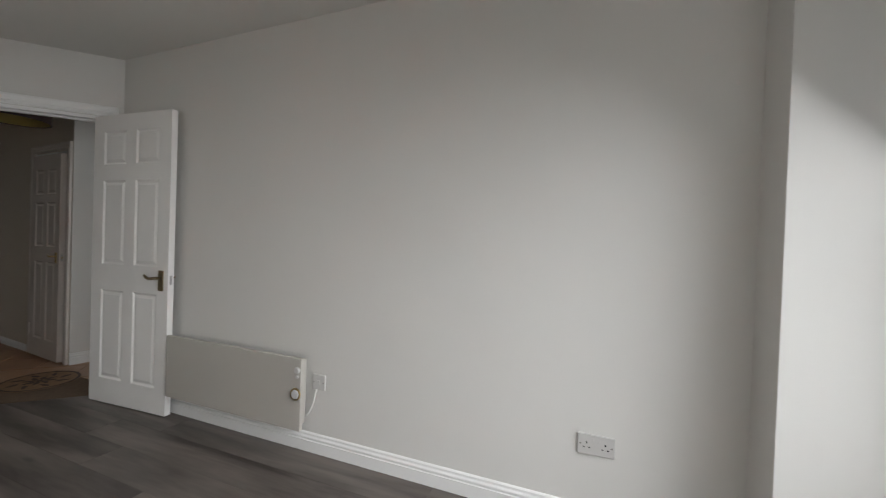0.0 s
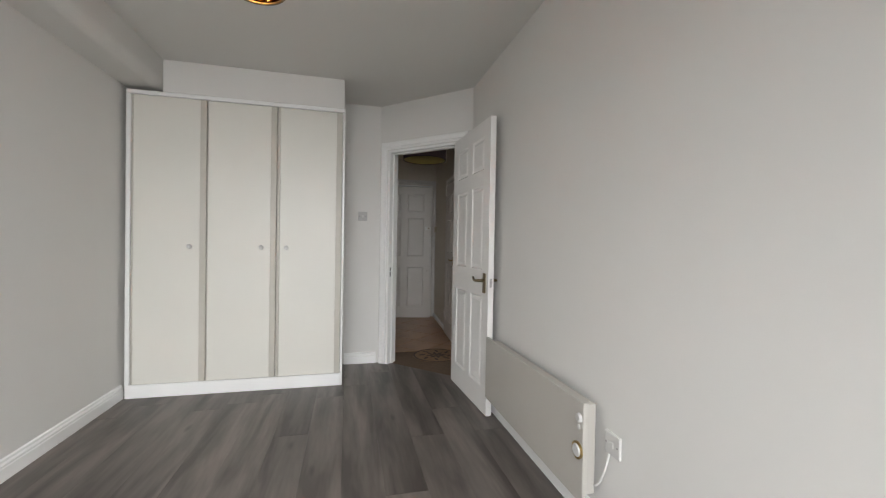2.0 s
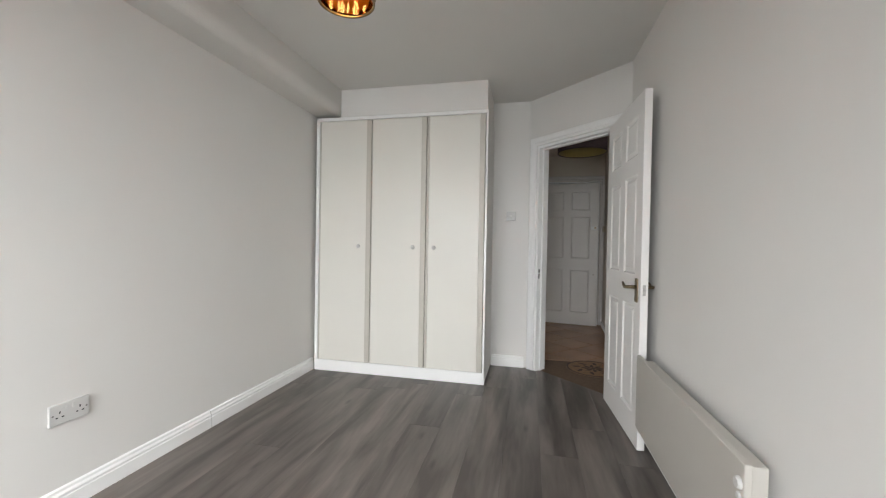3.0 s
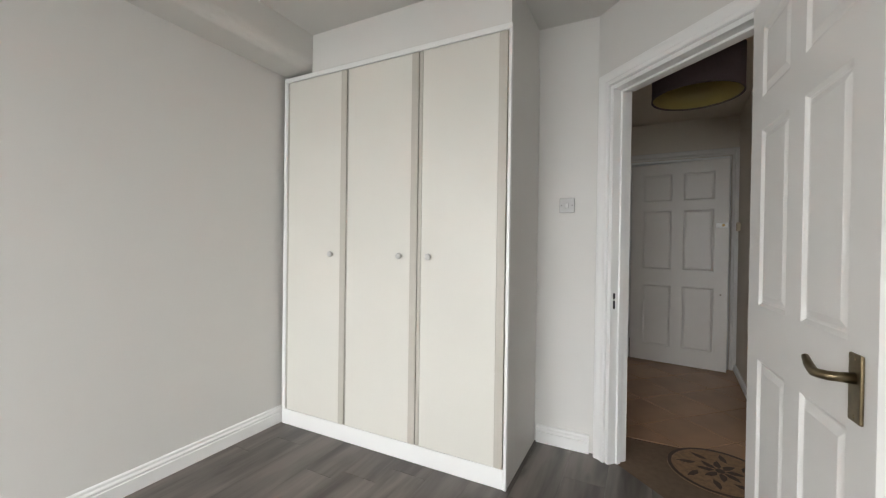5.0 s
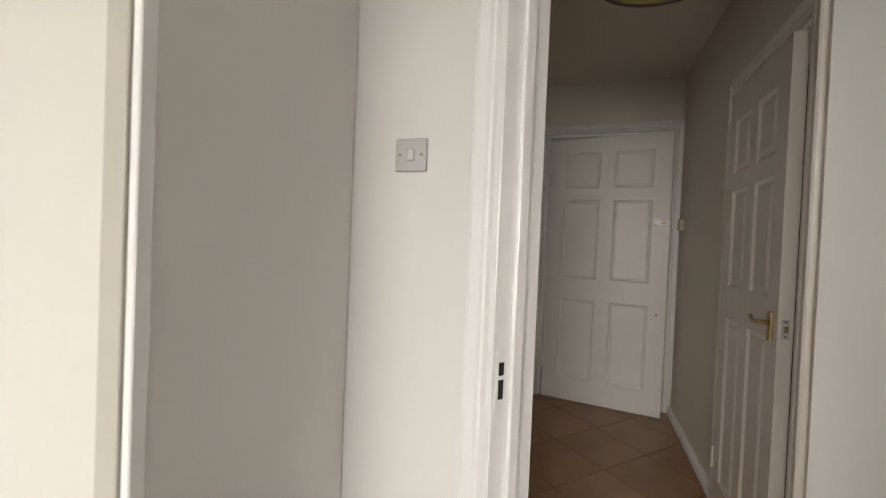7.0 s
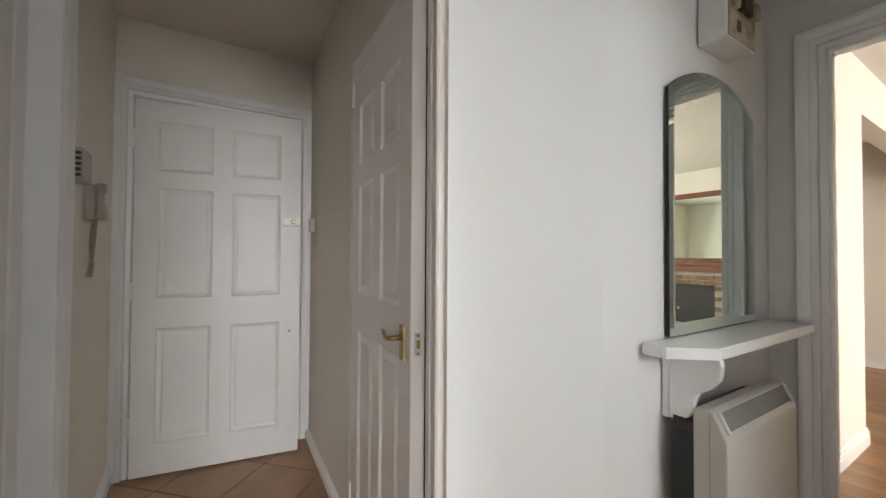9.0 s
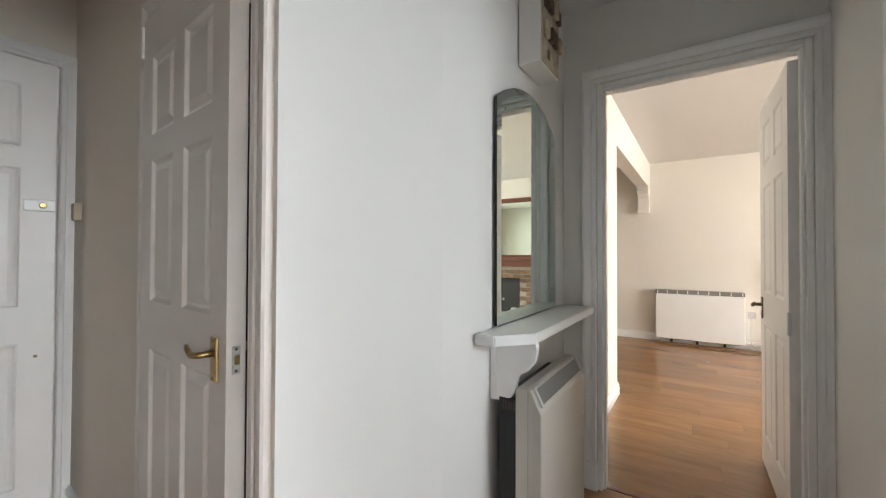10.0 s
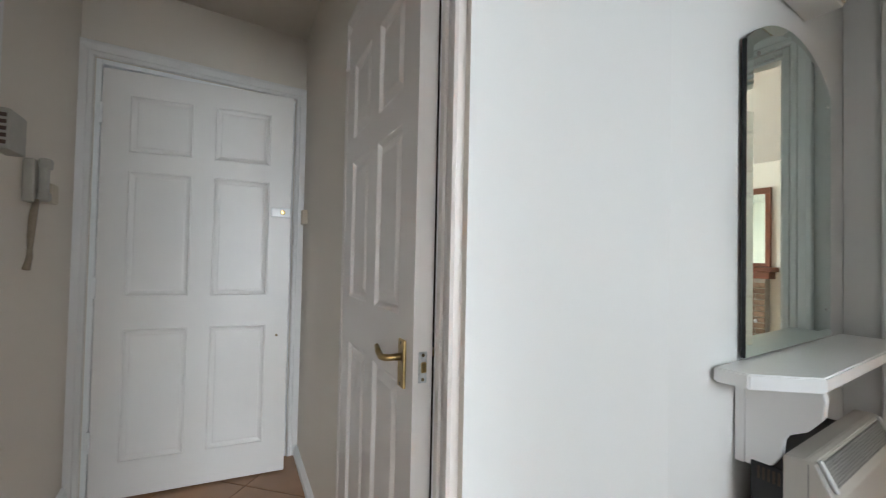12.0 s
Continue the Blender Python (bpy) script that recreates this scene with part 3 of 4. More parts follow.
# panel heater on the long wall
ph = thing("panel_heater", "slim putty-coloured electric panel heater on the wall", "heater", pose(0, 0, 0))
panel = part("panel", box(-2.745, -1.628, 1.970, 1.992, 0.155, 0.557, 0.004), HEATER, ph)
part("back_box", box(-2.70, -1.655, 1.992, 2.045, 0.175, 0.54, 0.004), HEATER, ph)
for x in (-2.5, -1.85):
    part("bracket", box(x - 0.02, x + 0.02, 2.045, 2.079, 0.20, 0.50), GREYPL, ph)
dial = part("dial", moved(lathe([(0.0, 0.014), (0.018, 0.014), (0.024, 0.012), (0.026, 0.006), (0.033, 0.004), (0.033, 0.0), (0.0, 0.0)], 32), pose(-1.660, 1.970, 0.360, 90)), PLASTIC, panel, "round cream thermostat dial", smooth=False)
part("dial_ring", moved(lathe([(0.026, 0.0), (0.026, 0.007), (0.034, 0.007), (0.034, 0.0)], 32, closed=True), pose(-1.660, 1.9695, 0.360, 90)), BRASS, dial)
part("switch_knob", moved(lathe([(0.0, 0.010), (0.014, 0.010), (0.018, 0.004), (0.019, 0), (0, 0)], 24), pose(-1.654, 1.970, 0.492, 90)), PLASTIC, panel)
part("indicator", moved(lathe([(0.0, 0.006), (0.009, 0.005), (0.010, 0), (0, 0)], 18), pose(-1.654, 1.970, 0.455, 90)), PLASTIC, panel)

def wall_plate(name, label, m, w, h, kind, group=""):
    """An electrical plate; x along the wall, y out of it is negative, z up from its middle."""
    pl = thing(name, label, "switch" if "switch" in name or "spur" in name else "socket", m, group)
    face = part("plate", box(-w / 2, w / 2, -0.011, 0, -h / 2, h / 2, 0.003), PLATE if kind == "switch" else PLASTIC, pl)
    if kind == "socket":
        for cx in (-w / 4, w / 4):
            for dx, dz, sw, sh in ((0, 0.008, 0.005, 0.009), (-0.011, -0.012, 0.008, 0.005), (0.011, -0.012, 0.008, 0.005)):
                part("pin_hole", box(cx + dx - sw / 2, cx + dx + sw / 2, -0.0118, -0.0105, dz - sh / 2, dz + sh / 2), BLACK, face)
        for sx in (-w / 2 + 0.012, w / 2 - 0.012):
            part("screw", moved(lathe([(0, 0.0008), (0.004, 0.0008), (0.004, 0), (0, 0)], 10), pose(sx, -0.011, 0, 90)), GREYPL, face)
        for cx in (-0.012, 0.012):
            part("rocker", box(cx - 0.005, cx + 0.005, -0.0135, -0.011, 0.012, 0.03, 0.001, seg=1), PLASTIC, face)
    elif kind == "switch":
        part("rocker_frame", box(-0.0105, 0.0105, -0.0114, -0.0108, -0.0155, 0.0155), GREYPL, face)
        part("rocker", box(-0.009, 0.009, -0.0145, -0.0112, -0.014, 0.014, 0.0015), PLASTIC, face)
        for sx in (-0.030, 0.030):
            part("screw", moved(lathe([(0, 0.001), (0.0042, 0.001), (0.0042, 0), (0, 0)], 10), pose(sx, -0.011, 0, 90)), GREYPL, face)
    else:
        part("rocker", box(-0.010, 0.010, -0.0145, -0.011, -0.011, 0.011, 0.0015), PLASTIC, face)
        for sx in (-0.032, 0.032):
            part("screw", moved(lathe([(0, 0.001), (0.004, 0.001), (0.004, 0), (0, 0)], 10), pose(sx, -0.011, 0, 90)), GREYPL, face)
    return pl


wall_plate("double_socket", "white double wall socket above the skirting", pose(-0.117, BR, 0.373), 0.150, 0.086, "socket", "double sockets")
wall_plate("double_socket", "white double wall socket above the skirting", pose(-1.667, BL, 0.418, 0, 0, 180), 0.150, 0.086, "socket", "double sockets")
wall_plate("light_switch", "white single light switch beside the bedroom door", pose(BX, 1.199, 1.428, 0, 0, 90), 0.086, 0.086, "switch")
spur = wall_plate("fused_spur", "white fused spur switch beside the panel heater", pose(-1.588, BR, 0.405), 0.086, 0.086, "spur")
part("back_box", box(-0.042, 0.042, -0.002, 0.0, -0.042, 0.042), PLASTIC, spur)
cable = thing("heater_cable", "white heater cable hanging from the spur", "cable", pose(-0.026, 0, 0))
part("cord", tube([(-1.575, 2.070, 0.362), (-1.578, 2.062, 0.33), (-1.588, 2.055, 0.28), (-1.602, 2.05, 0.24), (-1.622, 2.045, 0.215), (-1.64, 2.04, 0.205)], 0.0045, 8), CORD, cable, smooth=True)

# amber glass pendant
pend = thing("pendant_light", "lit amber glass pendant on a short drop", "ceiling light", pose(-1.55, 0.786, -0.022))
own = lathe([(0.086, 1.950), (0.090, 1.958), (0.095, 2.00), (0.093, 2.07), (0.078, 2.12), (0.04, 2.15), (0.026, 2.16), (0.026, 2.154), (0.038, 2.143), (0.074, 2.114), (0.089, 2.066), (0.091, 2.00), (0.084, 1.953)], 96, closed=True)
for v in own.verts:
    a = math.atan2(v.co.y, v.co.x)
    f = 1 + 0.018 * math.cos(16 * a)
    v.co.x, v.co.y = v.co.x * f, v.co.y * f
part("shade", own, AMBER, pend, "ribbed amber glass shade", smooth=True)
part("rim", lathe([(0.084, 1.944), (0.090, 1.944), (0.091, 1.951), (0.084, 1.951)], 48, closed=True), BRONZE, pend, "dark metal rim", smooth=True)
part("bulb", lathe([(0.0, 1.965), (0.024, 1.972), (0.034, 1.995), (0.030, 2.02), (0.016, 2.04), (0.013, 2.06), (0, 2.06)], 20), BULB, pend, "glowing bulb", smooth=True)
part("lamp_holder", lathe([(0.0, 2.06), (0.02, 2.06), (0.02, 2.14), (0.03, 2.16), (0.012, 2.19), (0, 2.19)], 16), BRONZE, pend)
part("cord", lathe([(0.0, 2.19), (0.003, 2.19), (0.003, 2.47), (0, 2.47)], 8), CORD, pend)
part("ceiling_rose", lathe([(0.0, 2.47), (0.03, 2.47), (0.045, 2.49), (0.047, 2.521), (0, 2.521)], 24), PLASTIC, pend)

# ---- things: hall ----
drum = thing("drum_pendant", "plum fabric drum shade with a gold lining", "ceiling light", pose(-4.52, 1.87, 0))
part("shade", lathe([(0.235, 2.09), (0.235, 2.34), (0.232, 2.34), (0.232, 2.09)], 56, closed=True), SHADE, drum, "plum-brown fabric drum", smooth=True)
part("lining", lathe([(0.2315, 2.092), (0.2315, 2.338), (0.229, 2.338), (0.229, 2.092)], 56, closed=True), LINING, drum, "glossy gold lining", smooth=True)
part("rim", lathe([(0.2285, 2.086), (0.2365, 2.086), (0.2365, 2.094), (0.2285, 2.094)], 56, closed=True), SHADE, drum)
part("bulb", lathe([(0.0, 2.17), (0.02, 2.176), (0.03, 2.20), (0.026, 2.225), (0.014, 2.25), (0.013, 2.27), (0, 2.27)], 20), PLASTIC, drum, "unlit white bulb", smooth=True)
part("lamp_holder", lathe([(0, 2.27), (0.02, 2.27), (0.02, 2.30), (0, 2.30)], 16), PLASTIC, drum)
for k in range(3):
    part("spoke", moved(tube([(0.018, 0, 2.30), (0.23, 0, 2.335)], 0.003, 6), pose(0, 0, 0, 0, 0, 120 * k)), CHROME, drum)
part("cord", lathe([(0, 2.30), (0.003, 2.30), (0.003, 2.48), (0, 2.48)], 8), CORD, drum)
part("ceiling_rose", lathe([(0, 2.48), (0.04, 2.48), (0.045, 2.50), (0, 2.50)], 24), PLASTIC, drum)

# arched mirror, bevelled
def arch_points(y0, y1, z0, zs, zt, n=28):
    """A pane with a segmental arch: springing at zs, crown at zt."""
    w, h, c = (y1 - y0) / 2, zt - zs, (y0 + y1) / 2
    rad = (w * w + h * h) / (2 * h)
    half = math.asin(w / rad)
    pts = [(y0, z0), (y1, z0), (y1, zs)]
    for i in range(1, n):
        a = half * (1 - 2 * i / n)
        pts.append((c + rad * math.sin(a), zt - rad + rad * math.cos(a)))
    return pts + [(y0, zs)]


mirror = thing("arched_mirror", "frameless arched wall mirror above a white shelf", "mirror", pose(0, 0, 0))
MXF, M0, M1 = -4.453, 3.105, 3.790
outer = arch_points(M0, M1, 0.946, 1.782, 1.897)
inner = arch_points(M0 + 0.028, M1 - 0.028, 0.974, 1.766, 1.867)
own = bmesh.new()
vo = [own.verts.new((MXF - 0.0045, y, z)) for y, z in outer]
vi = [own.verts.new((MXF, y, z)) for y, z in inner]
for i in range(len(vo)):
    own.faces.new((vo[i], vo[(i + 1) % len(vo)], vi[(i + 1) % len(vi)], vi[i]))
own.faces.new(vi)
part("mirror_glass", own, MIRROR, mirror)
own = bmesh.new()
vb = [own.verts.new((-4.4685, y, z)) for y, z in outer]
vf = [own.verts.new((MXF - 0.0046, y, z)) for y, z in outer]
for i in range(len(vo)):
    own.faces.new((vb[i], vb[(i + 1) % len(vb)], vf[(i + 1) % len(vf)], vf[i]))
own.faces.new(vb)
part("backing", own, BLACK, mirror, "dark edge of the mirror backing")
for y, z in ((M0 + 0.060, 1.755), (M1 - 0.06, 1.735), (M0 + 0.045, 1.04), (M1 - 0.07, 1.04)):
    part("screw", moved(lathe([(0, 0.003), (0.004, 0.003), (0.006, 0), (0, 0)], 12), pose(MXF, y, z, 0, 90)), CHROME, mirror)

shelf = thing("wall_shelf", "white gloss wooden shelf below the mirror", "shelf", pose(0, 0, 0))
part("board", prism([(-4.472, 2.965), (-4.400, 2.965), (-4.300, 3.085), (-4.300, 3.915), (-4.463, 3.915)], 0.905, 0.940, 0.004), GLOSS, shelf)
prof = [(0, 0), (0.145, 0), (0.15, -0.02), (0.145, -0.06), (0.12, -0.095), (0.085, -0.115), (0.075, -0.135), (0.072, -0.17), (0.055, -0.20), (0.03, -0.213), (0, -0.215)]
part("bracket", moved(prism(prof, 0, 0.028, 0.002), pose(-4.452, 3.115, 0.9045, 90)), GLOSS, shelf, "white curved wooden bracket")
part("batten", box(-4.474, -4.452, 3.085, 3.125, 0.688, 0.9045, 0.003), GLOSS, shelf)

store = thing("storage_heater", "warm white slimline night storage heater standing against the wall", "heater", pose(0, 0, 0))
part("back_case", box(-4.440, -4.372, 3.085, 3.615, 0.03, 0.705, 0.004), BLACK, store, "black heater core casing")
for i in range(5):
    part("slot", box(-4.425 + i * 0.010, -4.420 + i * 0.010, 3.0835, 3.0850, 0.665, 0.695), FUSED, store)
cov = [(-4.371, 0.06), (-4.371, 0.748), (-4.332, 0.752), (-4.318, 0.748), (-4.288, 0.688), (-4.282, 0.676), (-4.280, 0.06)]
part("cover", moved(prism([(x, z) for x, z in cov], 0, 0.56, 0.002), Matrix(((1, 0, 0, 0), (0, 0, 1, 3.07), (0, 1, 0, 0), (0, 0, 0, 1)))), STORE, store, "warm white enamel cover")
gm = Matrix.Translation((-4.303, 3.35, 0.7195)) @ pose(0, 0, 0, 0, 63.4)
grille = part("grille", box(-0.026, 0.026, -0.245, 0.245, 0.0, 0.003, 0.001, seg=1), GREYPL, store, "grey air grille", m=gm)
for i in range(9):
    part("slat", box(-0.024 + i * 0.006, -0.0215 + i * 0.006, -0.24, 0.24, 0.003, 0.0045), GREYPL, grille)
for y in (-0.252, 0.252):
    part("grille_end", box(-0.034, 0.032, y - 0.007, y + 0.007, 0.0, 0.009, 0.003), PLASTIC, store, m=gm)
part("seam", box(-4.327, -4.3255, 3.0690, 3.0702, 0.06, 0.745), GREYPL, store)
for y in (3.14, 3.56):
    part("foot", box(-4.44, -4.29, y - 0.03, y + 0.03, 0.004, 0.062, 0.003), BLACK, store)

unit = thing("fuse_box", "old white fuse box with stained brown fuse carriers", "fuse box", pose(0, 0, 0))
part("case", box(-4.468, -4.376, 3.330, 3.565, 1.985, 2.44, 0.004), WALL, unit)
face = part("front_panel", box(-4.3755, -4.370, 3.340, 3.556, 1.99, 2.43, 0.002, seg=1), FUSE, unit, "stained cream front panel")
for r in range(3):
    z = 2.09 + r * 0.125
    for c in range(4):
        y = 3.350 + c * 0.050
        part("fuse_carrier", box(-4.3698, -4.352 + 0.006 * ((r + c) % 2), y, y + 0.042, z, z + 0.07 - 0.012 * (c % 2), 0.006), FUSED if (r + c) % 3 else FUSE, face, "brown fuse carrier")
part("label_plate", box(-4.3698, -4.368, 3.40, 3.43, 2.02, 2.06), FUSED, face)

AGED = material("aged_grey_plastic", (0.40, 0.365, 0.31), 0.5, vary=0.08, scale=15, bump=0.03)
CORDB = material("grimy_beige_cord", (0.34, 0.27, 0.19), 0.6, vary=0.15, scale=40, bump=0.2)
icom = thing("intercom", "aged beige door-entry intercom with handset on the hall wall", "intercom", pose(0.07, 1.405, 0.01))
chime = part("chime_case", box(-5.765, -5.64, 0.0, 0.045, 1.455, 1.570, 0.005), AGED, icom)
for i in range(5):
    part("slot", box(-5.6405, -5.6385, 0.008, 0.038, 1.468 + i * 0.019, 1.479 + i * 0.019), FUSED, chime)
part("wall_case", box(-5.975, -5.90, 0.0, 0.030, 1.335, 1.480, 0.005), AGED, icom)
hs = box(-5.955, -5.918, 0.034, 0.056, 1.345, 1.485, 0.007)
box(-5.957, -5.916, 0.031, 0.064, 1.450, 1.488, 0.008, hs)
box(-5.957, -5.916, 0.031, 0.062, 1.342, 1.374, 0.008, hs)
part("handset", hs, AGED, icom, "grey handset")
part("cord", tube([(-5.92, 0.032, 1.345), (-5.91, 0.028, 1.29), (-5.905, 0.026, 1.22), (-5.90, 0.026, 1.15), (-5.905, 0.018, 1.11)], [0.008, 0.011, 0.010, 0.009, 0.011], 8), CORDB, icom, "discoloured coiled cord", smooth=True)
part("junction_box", box(-6.09, -6.01, 0.0, 0.048, 1.345, 1.415, 0.004), BEIGE, icom, "yellowed junction box")
keep = thing("latch_keeper", "beige keeper box of the front door latch", "latch keeper", CM @ pose(0.15, 0, 1.40))
part("case", box(-0.03, 0.03, -0.03, 0, -0.04, 0.04, 0.004), BEIGE, keep)
stopper = thing("door_stop", "small dark rubber door stop on the tiles", "door stop", pose(-5.69, 1.452, 0.001))
part("wedge", moved(prism([(-0.045, 0), (0.045, 0), (0.045, 0.008), (-0.045, 0.035)], 0, 0.035, 0.003), pose(0, 0.017, 0, 90)), BLACK, stopper)

# round floral inlay in the tiles
inlay = thing("floral_medallion", "round brown floral mosaic medallion set in the hall floor", "floor inlay", pose(-4.28, 1.985, 0.0005))
part("disc", lathe([(0, 0), (0.245, 0), (0.245, 0.0025), (0, 0.0025)], 48), MATB, inlay)
part("border", lathe([(0.225, 0.0028), (0.243, 0.0028), (0.243, 0.0045), (0.225, 0.0045)], 48, closed=True), MATD, inlay)
def petal(length, width):
    return prism([(0.0, 0.0), (length * 0.3, width * 0.5), (length * 0.65, width * 0.42), (length, 0.0), (length * 0.65, -width * 0.2), (length * 0.3, -width * 0.25)], 0.0028, 0.0046)
for k in range(8):
    part("petal", moved(petal(0.085, 0.045), pose(0, 0, 0, 0, 0, 45 * k) @ pose(0.025, 0, 0)), MATD, inlay)
    part("leaf", moved(petal(0.095, 0.04), pose(0, 0, 0, 0, 0, 45 * k + 22) @ pose(0.115, 0, 0, 0, 0, 35)), MATD, inlay)
part("centre", lathe([(0, 0.0028), (0.022, 0.0028), (0.022, 0.0046), (0, 0.0046)], 20), MATD, inlay)

# ---- things: living room ----
conv = thing("convector_heater", "white wall-mounted convector heater with a dark top grille", "heater", pose(0, 0, 0))
part("case", box(-4.37, -3.375, 8.02, 8.13, 0.062, 0.675, 0.008), GLOSS, conv)
tg = part("top_grille", box(-4.37, -3.375, 8.018, 8.13, 0.678, 0.728, 0.006), GREYPL, conv, "dark top grille")
for i in range(9):
    x = -4.35 + i * 0.118
    part("fin", box(x, x + 0.012, 8.014, 8.0185, 0.682, 0.724), GLOSS, tg)
for x in (-4.2, -3.9, -3.6):
    part("foot", box(x, x + 0.03, 8.095, 8.13, 0.0, 0.061), BLACK, conv)
# added black strip that paints the thin shadow below the case
part("shadow_strip", box(-4.33, -3.415, 8.10, 8.145, 0.045, 0.061), BLACK, conv, "black strip imitating the shadow under the heater")
for x in (-3.30, -3.17):
    wall_plate("wall_socket", "white single wall socket beside the convector heater", pose(x, LY, 0.44), 0.086, 0.086, "spur", "living room sockets")
cable2 = thing("convector_cable", "white cable looping from the socket to the heater", "cable", pose(0, 0, 0))
part("cord", tube([(-3.31, 8.135, 0.40), (-3.315, 8.12, 0.30), (-3.33, 8.11, 0.15), (-3.30, 8.09, 0.06), (-3.23, 8.08, 0.04), (-3.27, 8.07, 0.015), (-3.36, 8.08, 0.03)], 0.007, 8), CORD, cable2, smooth=True)

fire = thing("fireplace", "buff brick fireplace with a mahogany mantel and raised hearth", "fireplace", pose(-2.15, 0, 0))
core = bmesh.new()
box(-0.70, -0.38, 8.005, 8.149, 0.22, 1.0, bm=core)
box(0.38, 0.70, 8.005, 8.149, 0.22, 1.0, bm=core)
box(-0.38, 0.38, 8.005, 8.149, 0.82, 1.0, bm=core)
part("mortar_core", core, MORTAR, fire)
part("firebox", box(-0.38, 0.38, 8.10, 8.148, 0.22, 0.82), BLACK, fire, "black firebox")
part("hearth", box(-0.80, 0.80, 7.70, 8.149, 0.0, 0.218, 0.008), STONE, fire, "pale stone raised hearth")
mantel = part("mantel", box(-0.80, 0.80, 7.90, 8.149, 1.09, 1.15, 0.008), MAHOGANY, fire, "dark mahogany mantel shelf")
part("mantel_rail", box(-0.76, 0.76, 7.95, 8.149, 1.001, 1.089, 0.006), MAHOGANY, fire)
part("fire_control", box(-0.30, -0.20, 8.03, 8.10, 0.222, 0.30, 0.006), PLASTIC, fire, "small white box in the hearth opening")
bm_brick = box(0, 0.205, 0, 0.02, 0, 0.062, 0.003, seg=1)
bme = bpy.data.meshes.new("brick")
bm_brick.to_mesh(bme)
bm_brick.free()
bme.materials.append(BRICK)
for r in range(10):
    z = 0.224 + r * 0.0735
    x = -0.70 - (0.108 if r % 2 else 0)
    while x < 0.69:
        w = 0.205
        x0, x1 = max(x, -0.70), min(x + w, 0.70)
        if x1 - x0 > 0.05 and not (z < 0.78 and x1 > -0.385 and x0 < 0.385):
            b = new("brick", bme)
            b.parent = fire
            b.matrix_local = pose(x0, 7.985, z) @ Matrix.Diagonal(((x1 - x0) / w, 1, 1, 1))
        x += w + 0.011
over = thing("overmantel_mirror", "large overmantel mirror in a mahogany frame", "mirror", pose(-2.15, 0, 0))
part("mirror_glass", box(-0.66, 0.66, 8.120, 8.128, 1.20, 2.10), MIRROR, over)
part("backing", box(-0.67, 0.67, 8.129, 8.149, 1.19, 2.11), BLACK, over)
fr = bmesh.new()
for x0, x1, z0, z1 in ((-0.72, 0.72, 2.101, 2.18), (-0.72, 0.72, 1.152, 1.199), (-0.72, -0.661, 1.199, 2.101), (0.661, 0.72, 1.199, 2.101)):
    box(x0, x1, 8.105, 8.149, z0, z1, 0.005, fr)
part("frame", fr, MAHOGANY, over, "mahogany frame")


# ---- floors, piece by piece ----
def clip(poly, region):
    """Cut a polygon to a convex region given anticlockwise."""
    for i in range(len(region)):
        (ax, ay), (bx, by) = region[i], region[(i + 1) % len(region)]
        out = []
        for k in range(len(poly)):
            p, q = poly[k], poly[(k + 1) % len(poly)]
            sp = (bx - ax) * (p[1] - ay) - (by - ay) * (p[0] - ax)
            sq = (bx - ax) * (q[1] - ay) - (by - ay) * (q[0] - ax)
            if sp >= 0:
                out.append(p)
            if (sp >= 0) != (sq >= 0):
                f = sp / (sp - sq)
                out.append((p[0] + f * (q[0] - p[0]), p[1] + f * (q[1] - p[1])))
        poly = out
        if len(poly) < 3:
            return []
    clean = [p for k, p in enumerate(poly) if (Vector(p) - Vector(poly[k - 1])).length > 0.001]
    return clean if len(clean) > 2 else []


def piece(name, poly, mat, parent, top=0.0, depth=0.006, chamfer=0.0007):
    cx, cy = sum(p[0] for p in poly) / len(poly), sum(p[1] for p in poly) / len(poly)
    own = bmesh.new()
    up, lo, bot = [], [], []
    for x, y in poly:
        d = Vector((cx - x, cy - y)).normalized() * chamfer * 1.4
        up.append(own.verts.new((x + d.x - cx, y + d.y - cy, 0)))
        lo.append(own.verts.new((x - cx, y - cy, -chamfer * 0.8)))
        bot.append(own.verts.new((x - cx, y - cy, -depth)))
    own.faces.new(up)
    for u, v in ((up, lo), (lo, bot)):
        for i in range(len(poly)):
            own.faces.new((u[i], u[(i + 1) % len(poly)], v[(i + 1) % len(poly)], v[i]))
    return part(name, own, mat, parent, m=pose(cx, cy, top))


def planks(floor, region, width, length, mat, x0, x1, y0, y1, gap, seed, name="plank"):
    rng = random.Random(seed)
    y = y0
    while y < y1:
        x = x0 - rng.random() * length
        while x < x1:
            p = clip([(x + gap / 2, y + gap / 2), (x + length - gap / 2, y + gap / 2), (x + length - gap / 2, y + width - gap / 2), (x + gap / 2, y + width - gap / 2)], region)
            if p:
                piece(name, p, mat, floor)
            x += length
        y += width


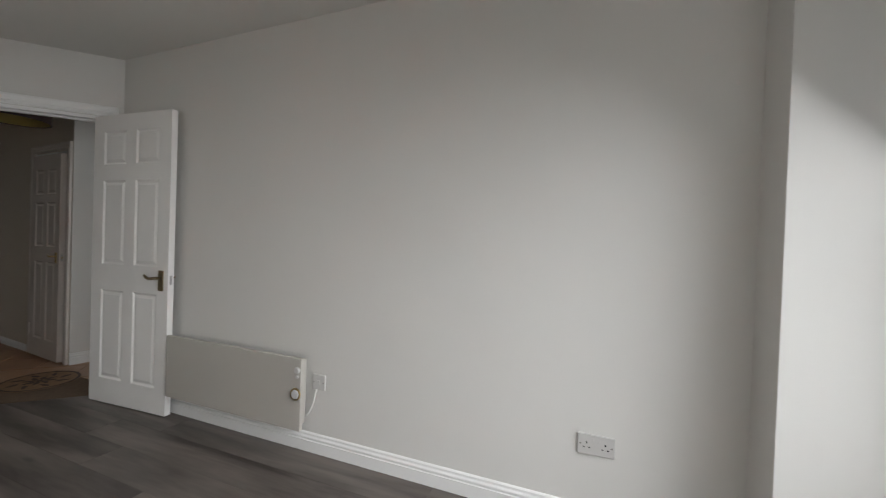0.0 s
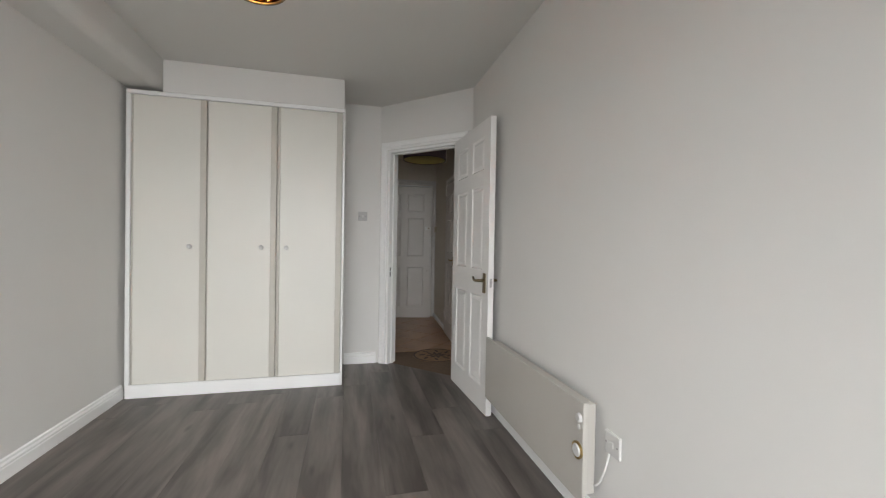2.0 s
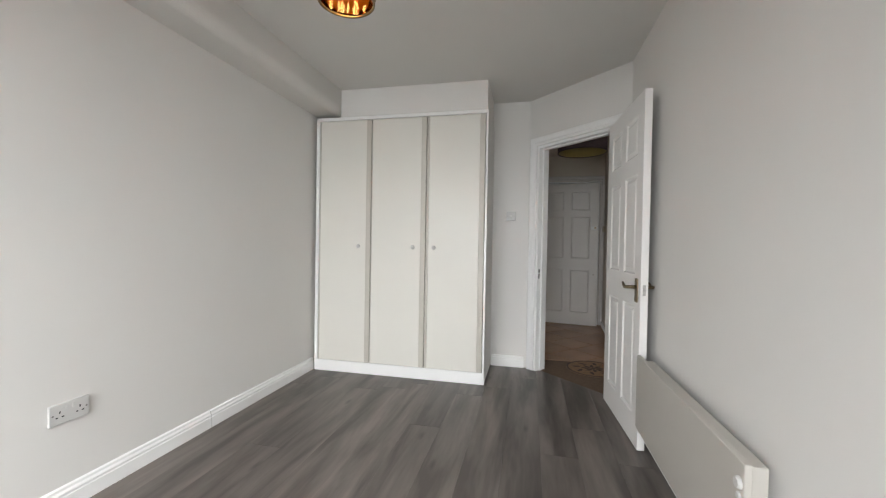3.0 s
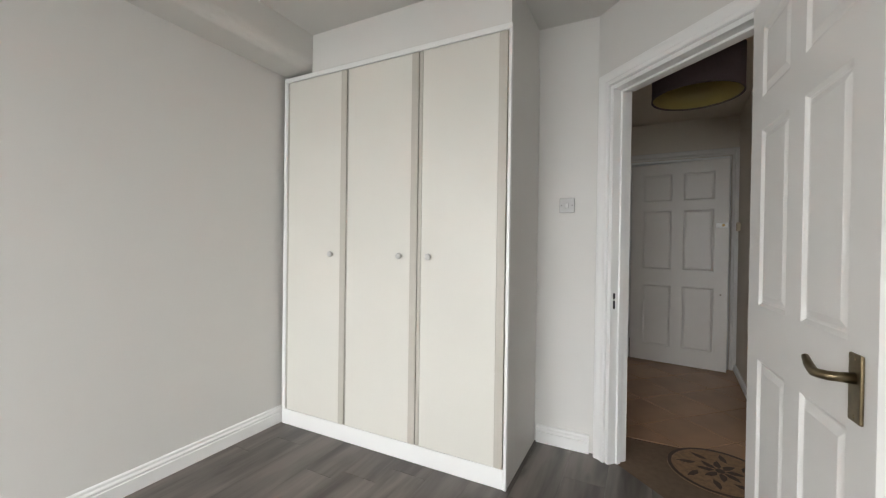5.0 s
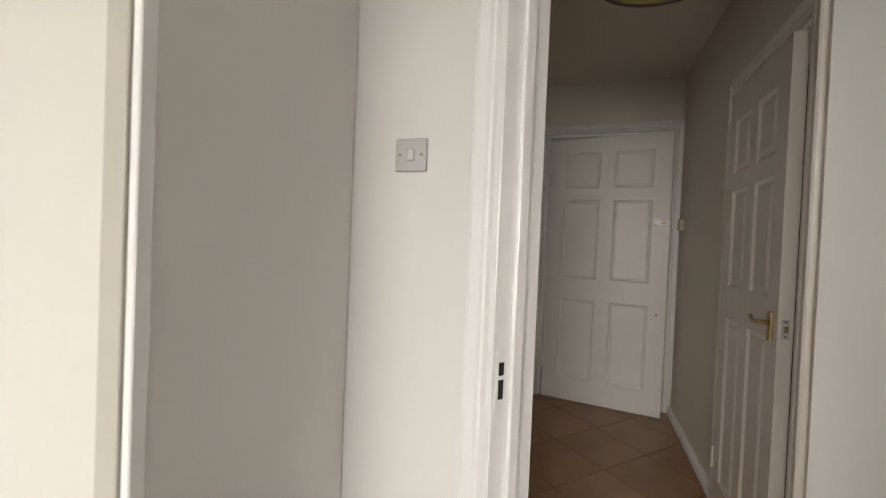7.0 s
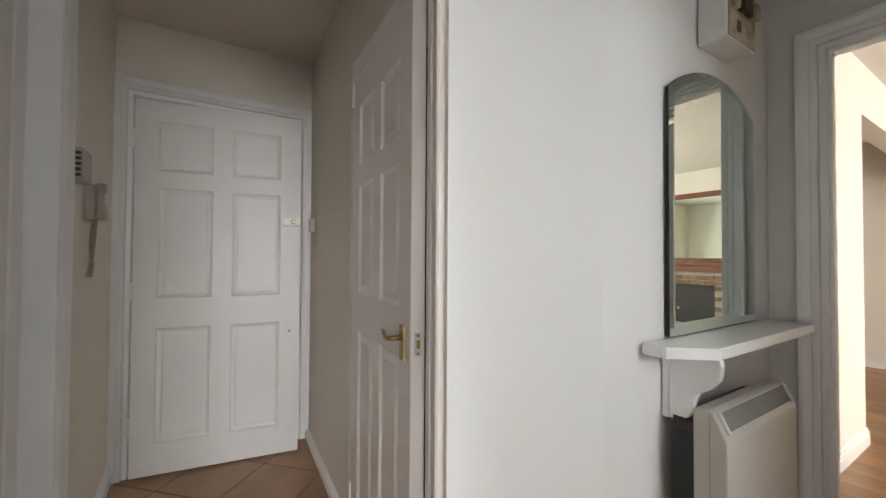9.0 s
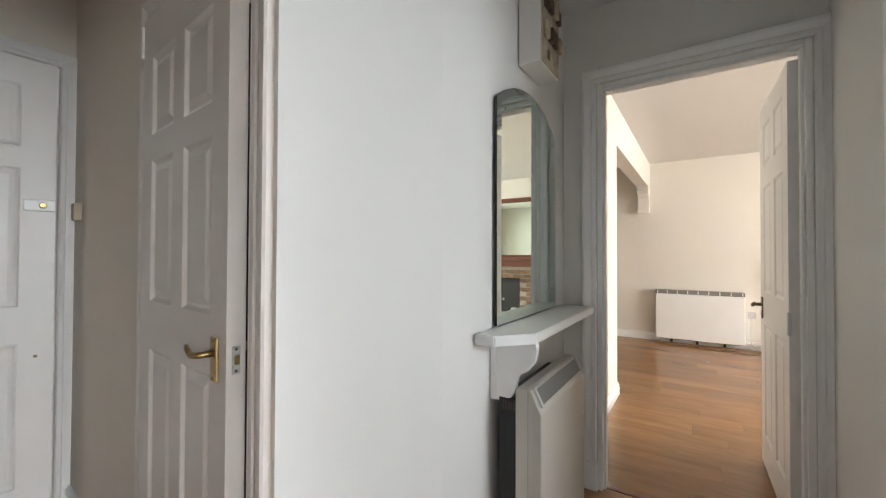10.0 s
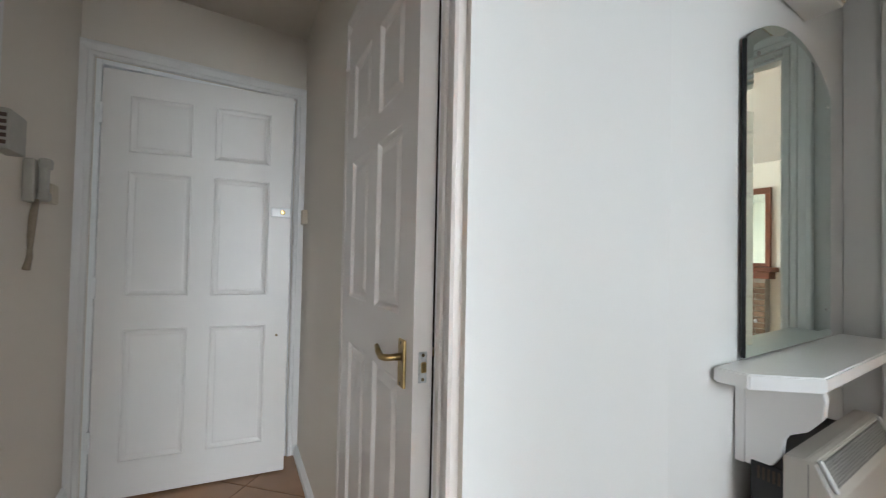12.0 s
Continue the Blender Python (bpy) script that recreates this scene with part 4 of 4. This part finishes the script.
fb = tagged(link("floor_bedroom", box(-4.3, 1.1, -0.6, 2.2, -0.10, -0.0045), DARKGAP), "grey oak laminate floor of wide planks", "floor", kind="structure")
E0, E1 = DM @ Vector((-0.1, 0.055, 0)), DM @ Vector((1.1, 0.055, 0))
planks(fb, [(-4.16, -0.54), (1.07, -0.54), (1.07, 2.085), (E1.x, 2.085), (E1.x, E1.y), (E0.x, E0.y), (-4.16, E0.y)][:3] + [(E1.x - (E1.y - 2.085) * 0.97, 2.085), (-4.16, E0.y - (E0.x + 4.16) * 1.03)],
       0.203, 1.75, LAMINATE, -4.2, 1.1, -0.575, 2.1, 0.0007, 11)
fh = tagged(link("floor_hall", prism([(-6.52, 1.30), (-4.30, 1.30), (-3.3, 2.3), (-3.3, 4.0), (-4.6, 4.0), (-4.6, 2.7), (-6.52, 2.7)], -0.05, -0.0035), GROUT), "tan ceramic hall floor laid diagonally", "floor", kind="structure")
G0, G1 = DM @ Vector((0, 0.058, 0)), DM @ Vector((1, 0.058, 0))
H1 = [(-6.47, 1.38), (-4.475, 1.38), (-4.475, 2.50), (-6.47, 2.50)]
H2 = [(-4.475, 1.38), (G0.x - 0.05, 1.38), (G1.x + 0.06, G1.y + 0.06), (-3.405, G1.y + 0.06), (-3.405, 3.995), (-4.475, 3.995)]
side, ca = 0.366, math.radians(44.5)
for i in range(-9, 10):
    for j in range(-9, 10):
        quad = []
        for u, v in ((0, 0), (1, 0), (1, 1), (0, 1)):
            a, b = (i + u) * side + (0.003 if u == 0 else -0.003), (j + v) * side + (0.003 if v == 0 else -0.003)
            quad.append((-5.225 + a * math.cos(ca) - b * math.sin(ca), 1.612 + a * math.sin(ca) + b * math.cos(ca)))
        for reg in (H1, H2):
            p = clip(quad, reg)
            if p:
                piece("tile", p, TILE, fh, chamfer=0.0018)
fl = tagged(link("floor_living", box(-7.2, -0.1, 3.99, 8.2, -0.10, -0.0045), DARKGAP), "honey oak laminate floor", "floor", kind="structure")
planks(fl, [(-7.19, 4.0), (-0.2, 4.0), (-0.2, 8.16), (-7.19, 8.16)], 0.19, 1.2, OAK, -7.2, -0.2, 4.0, 8.16, 0.0004, 8)
tagged(link("threshold_strip", box(0.178, 0.999, 0.03, 0.06, 0.0005, 0.005, 0.002), MAHOGANY, m=LW), "dark wood threshold strip", "trim", kind="structure")
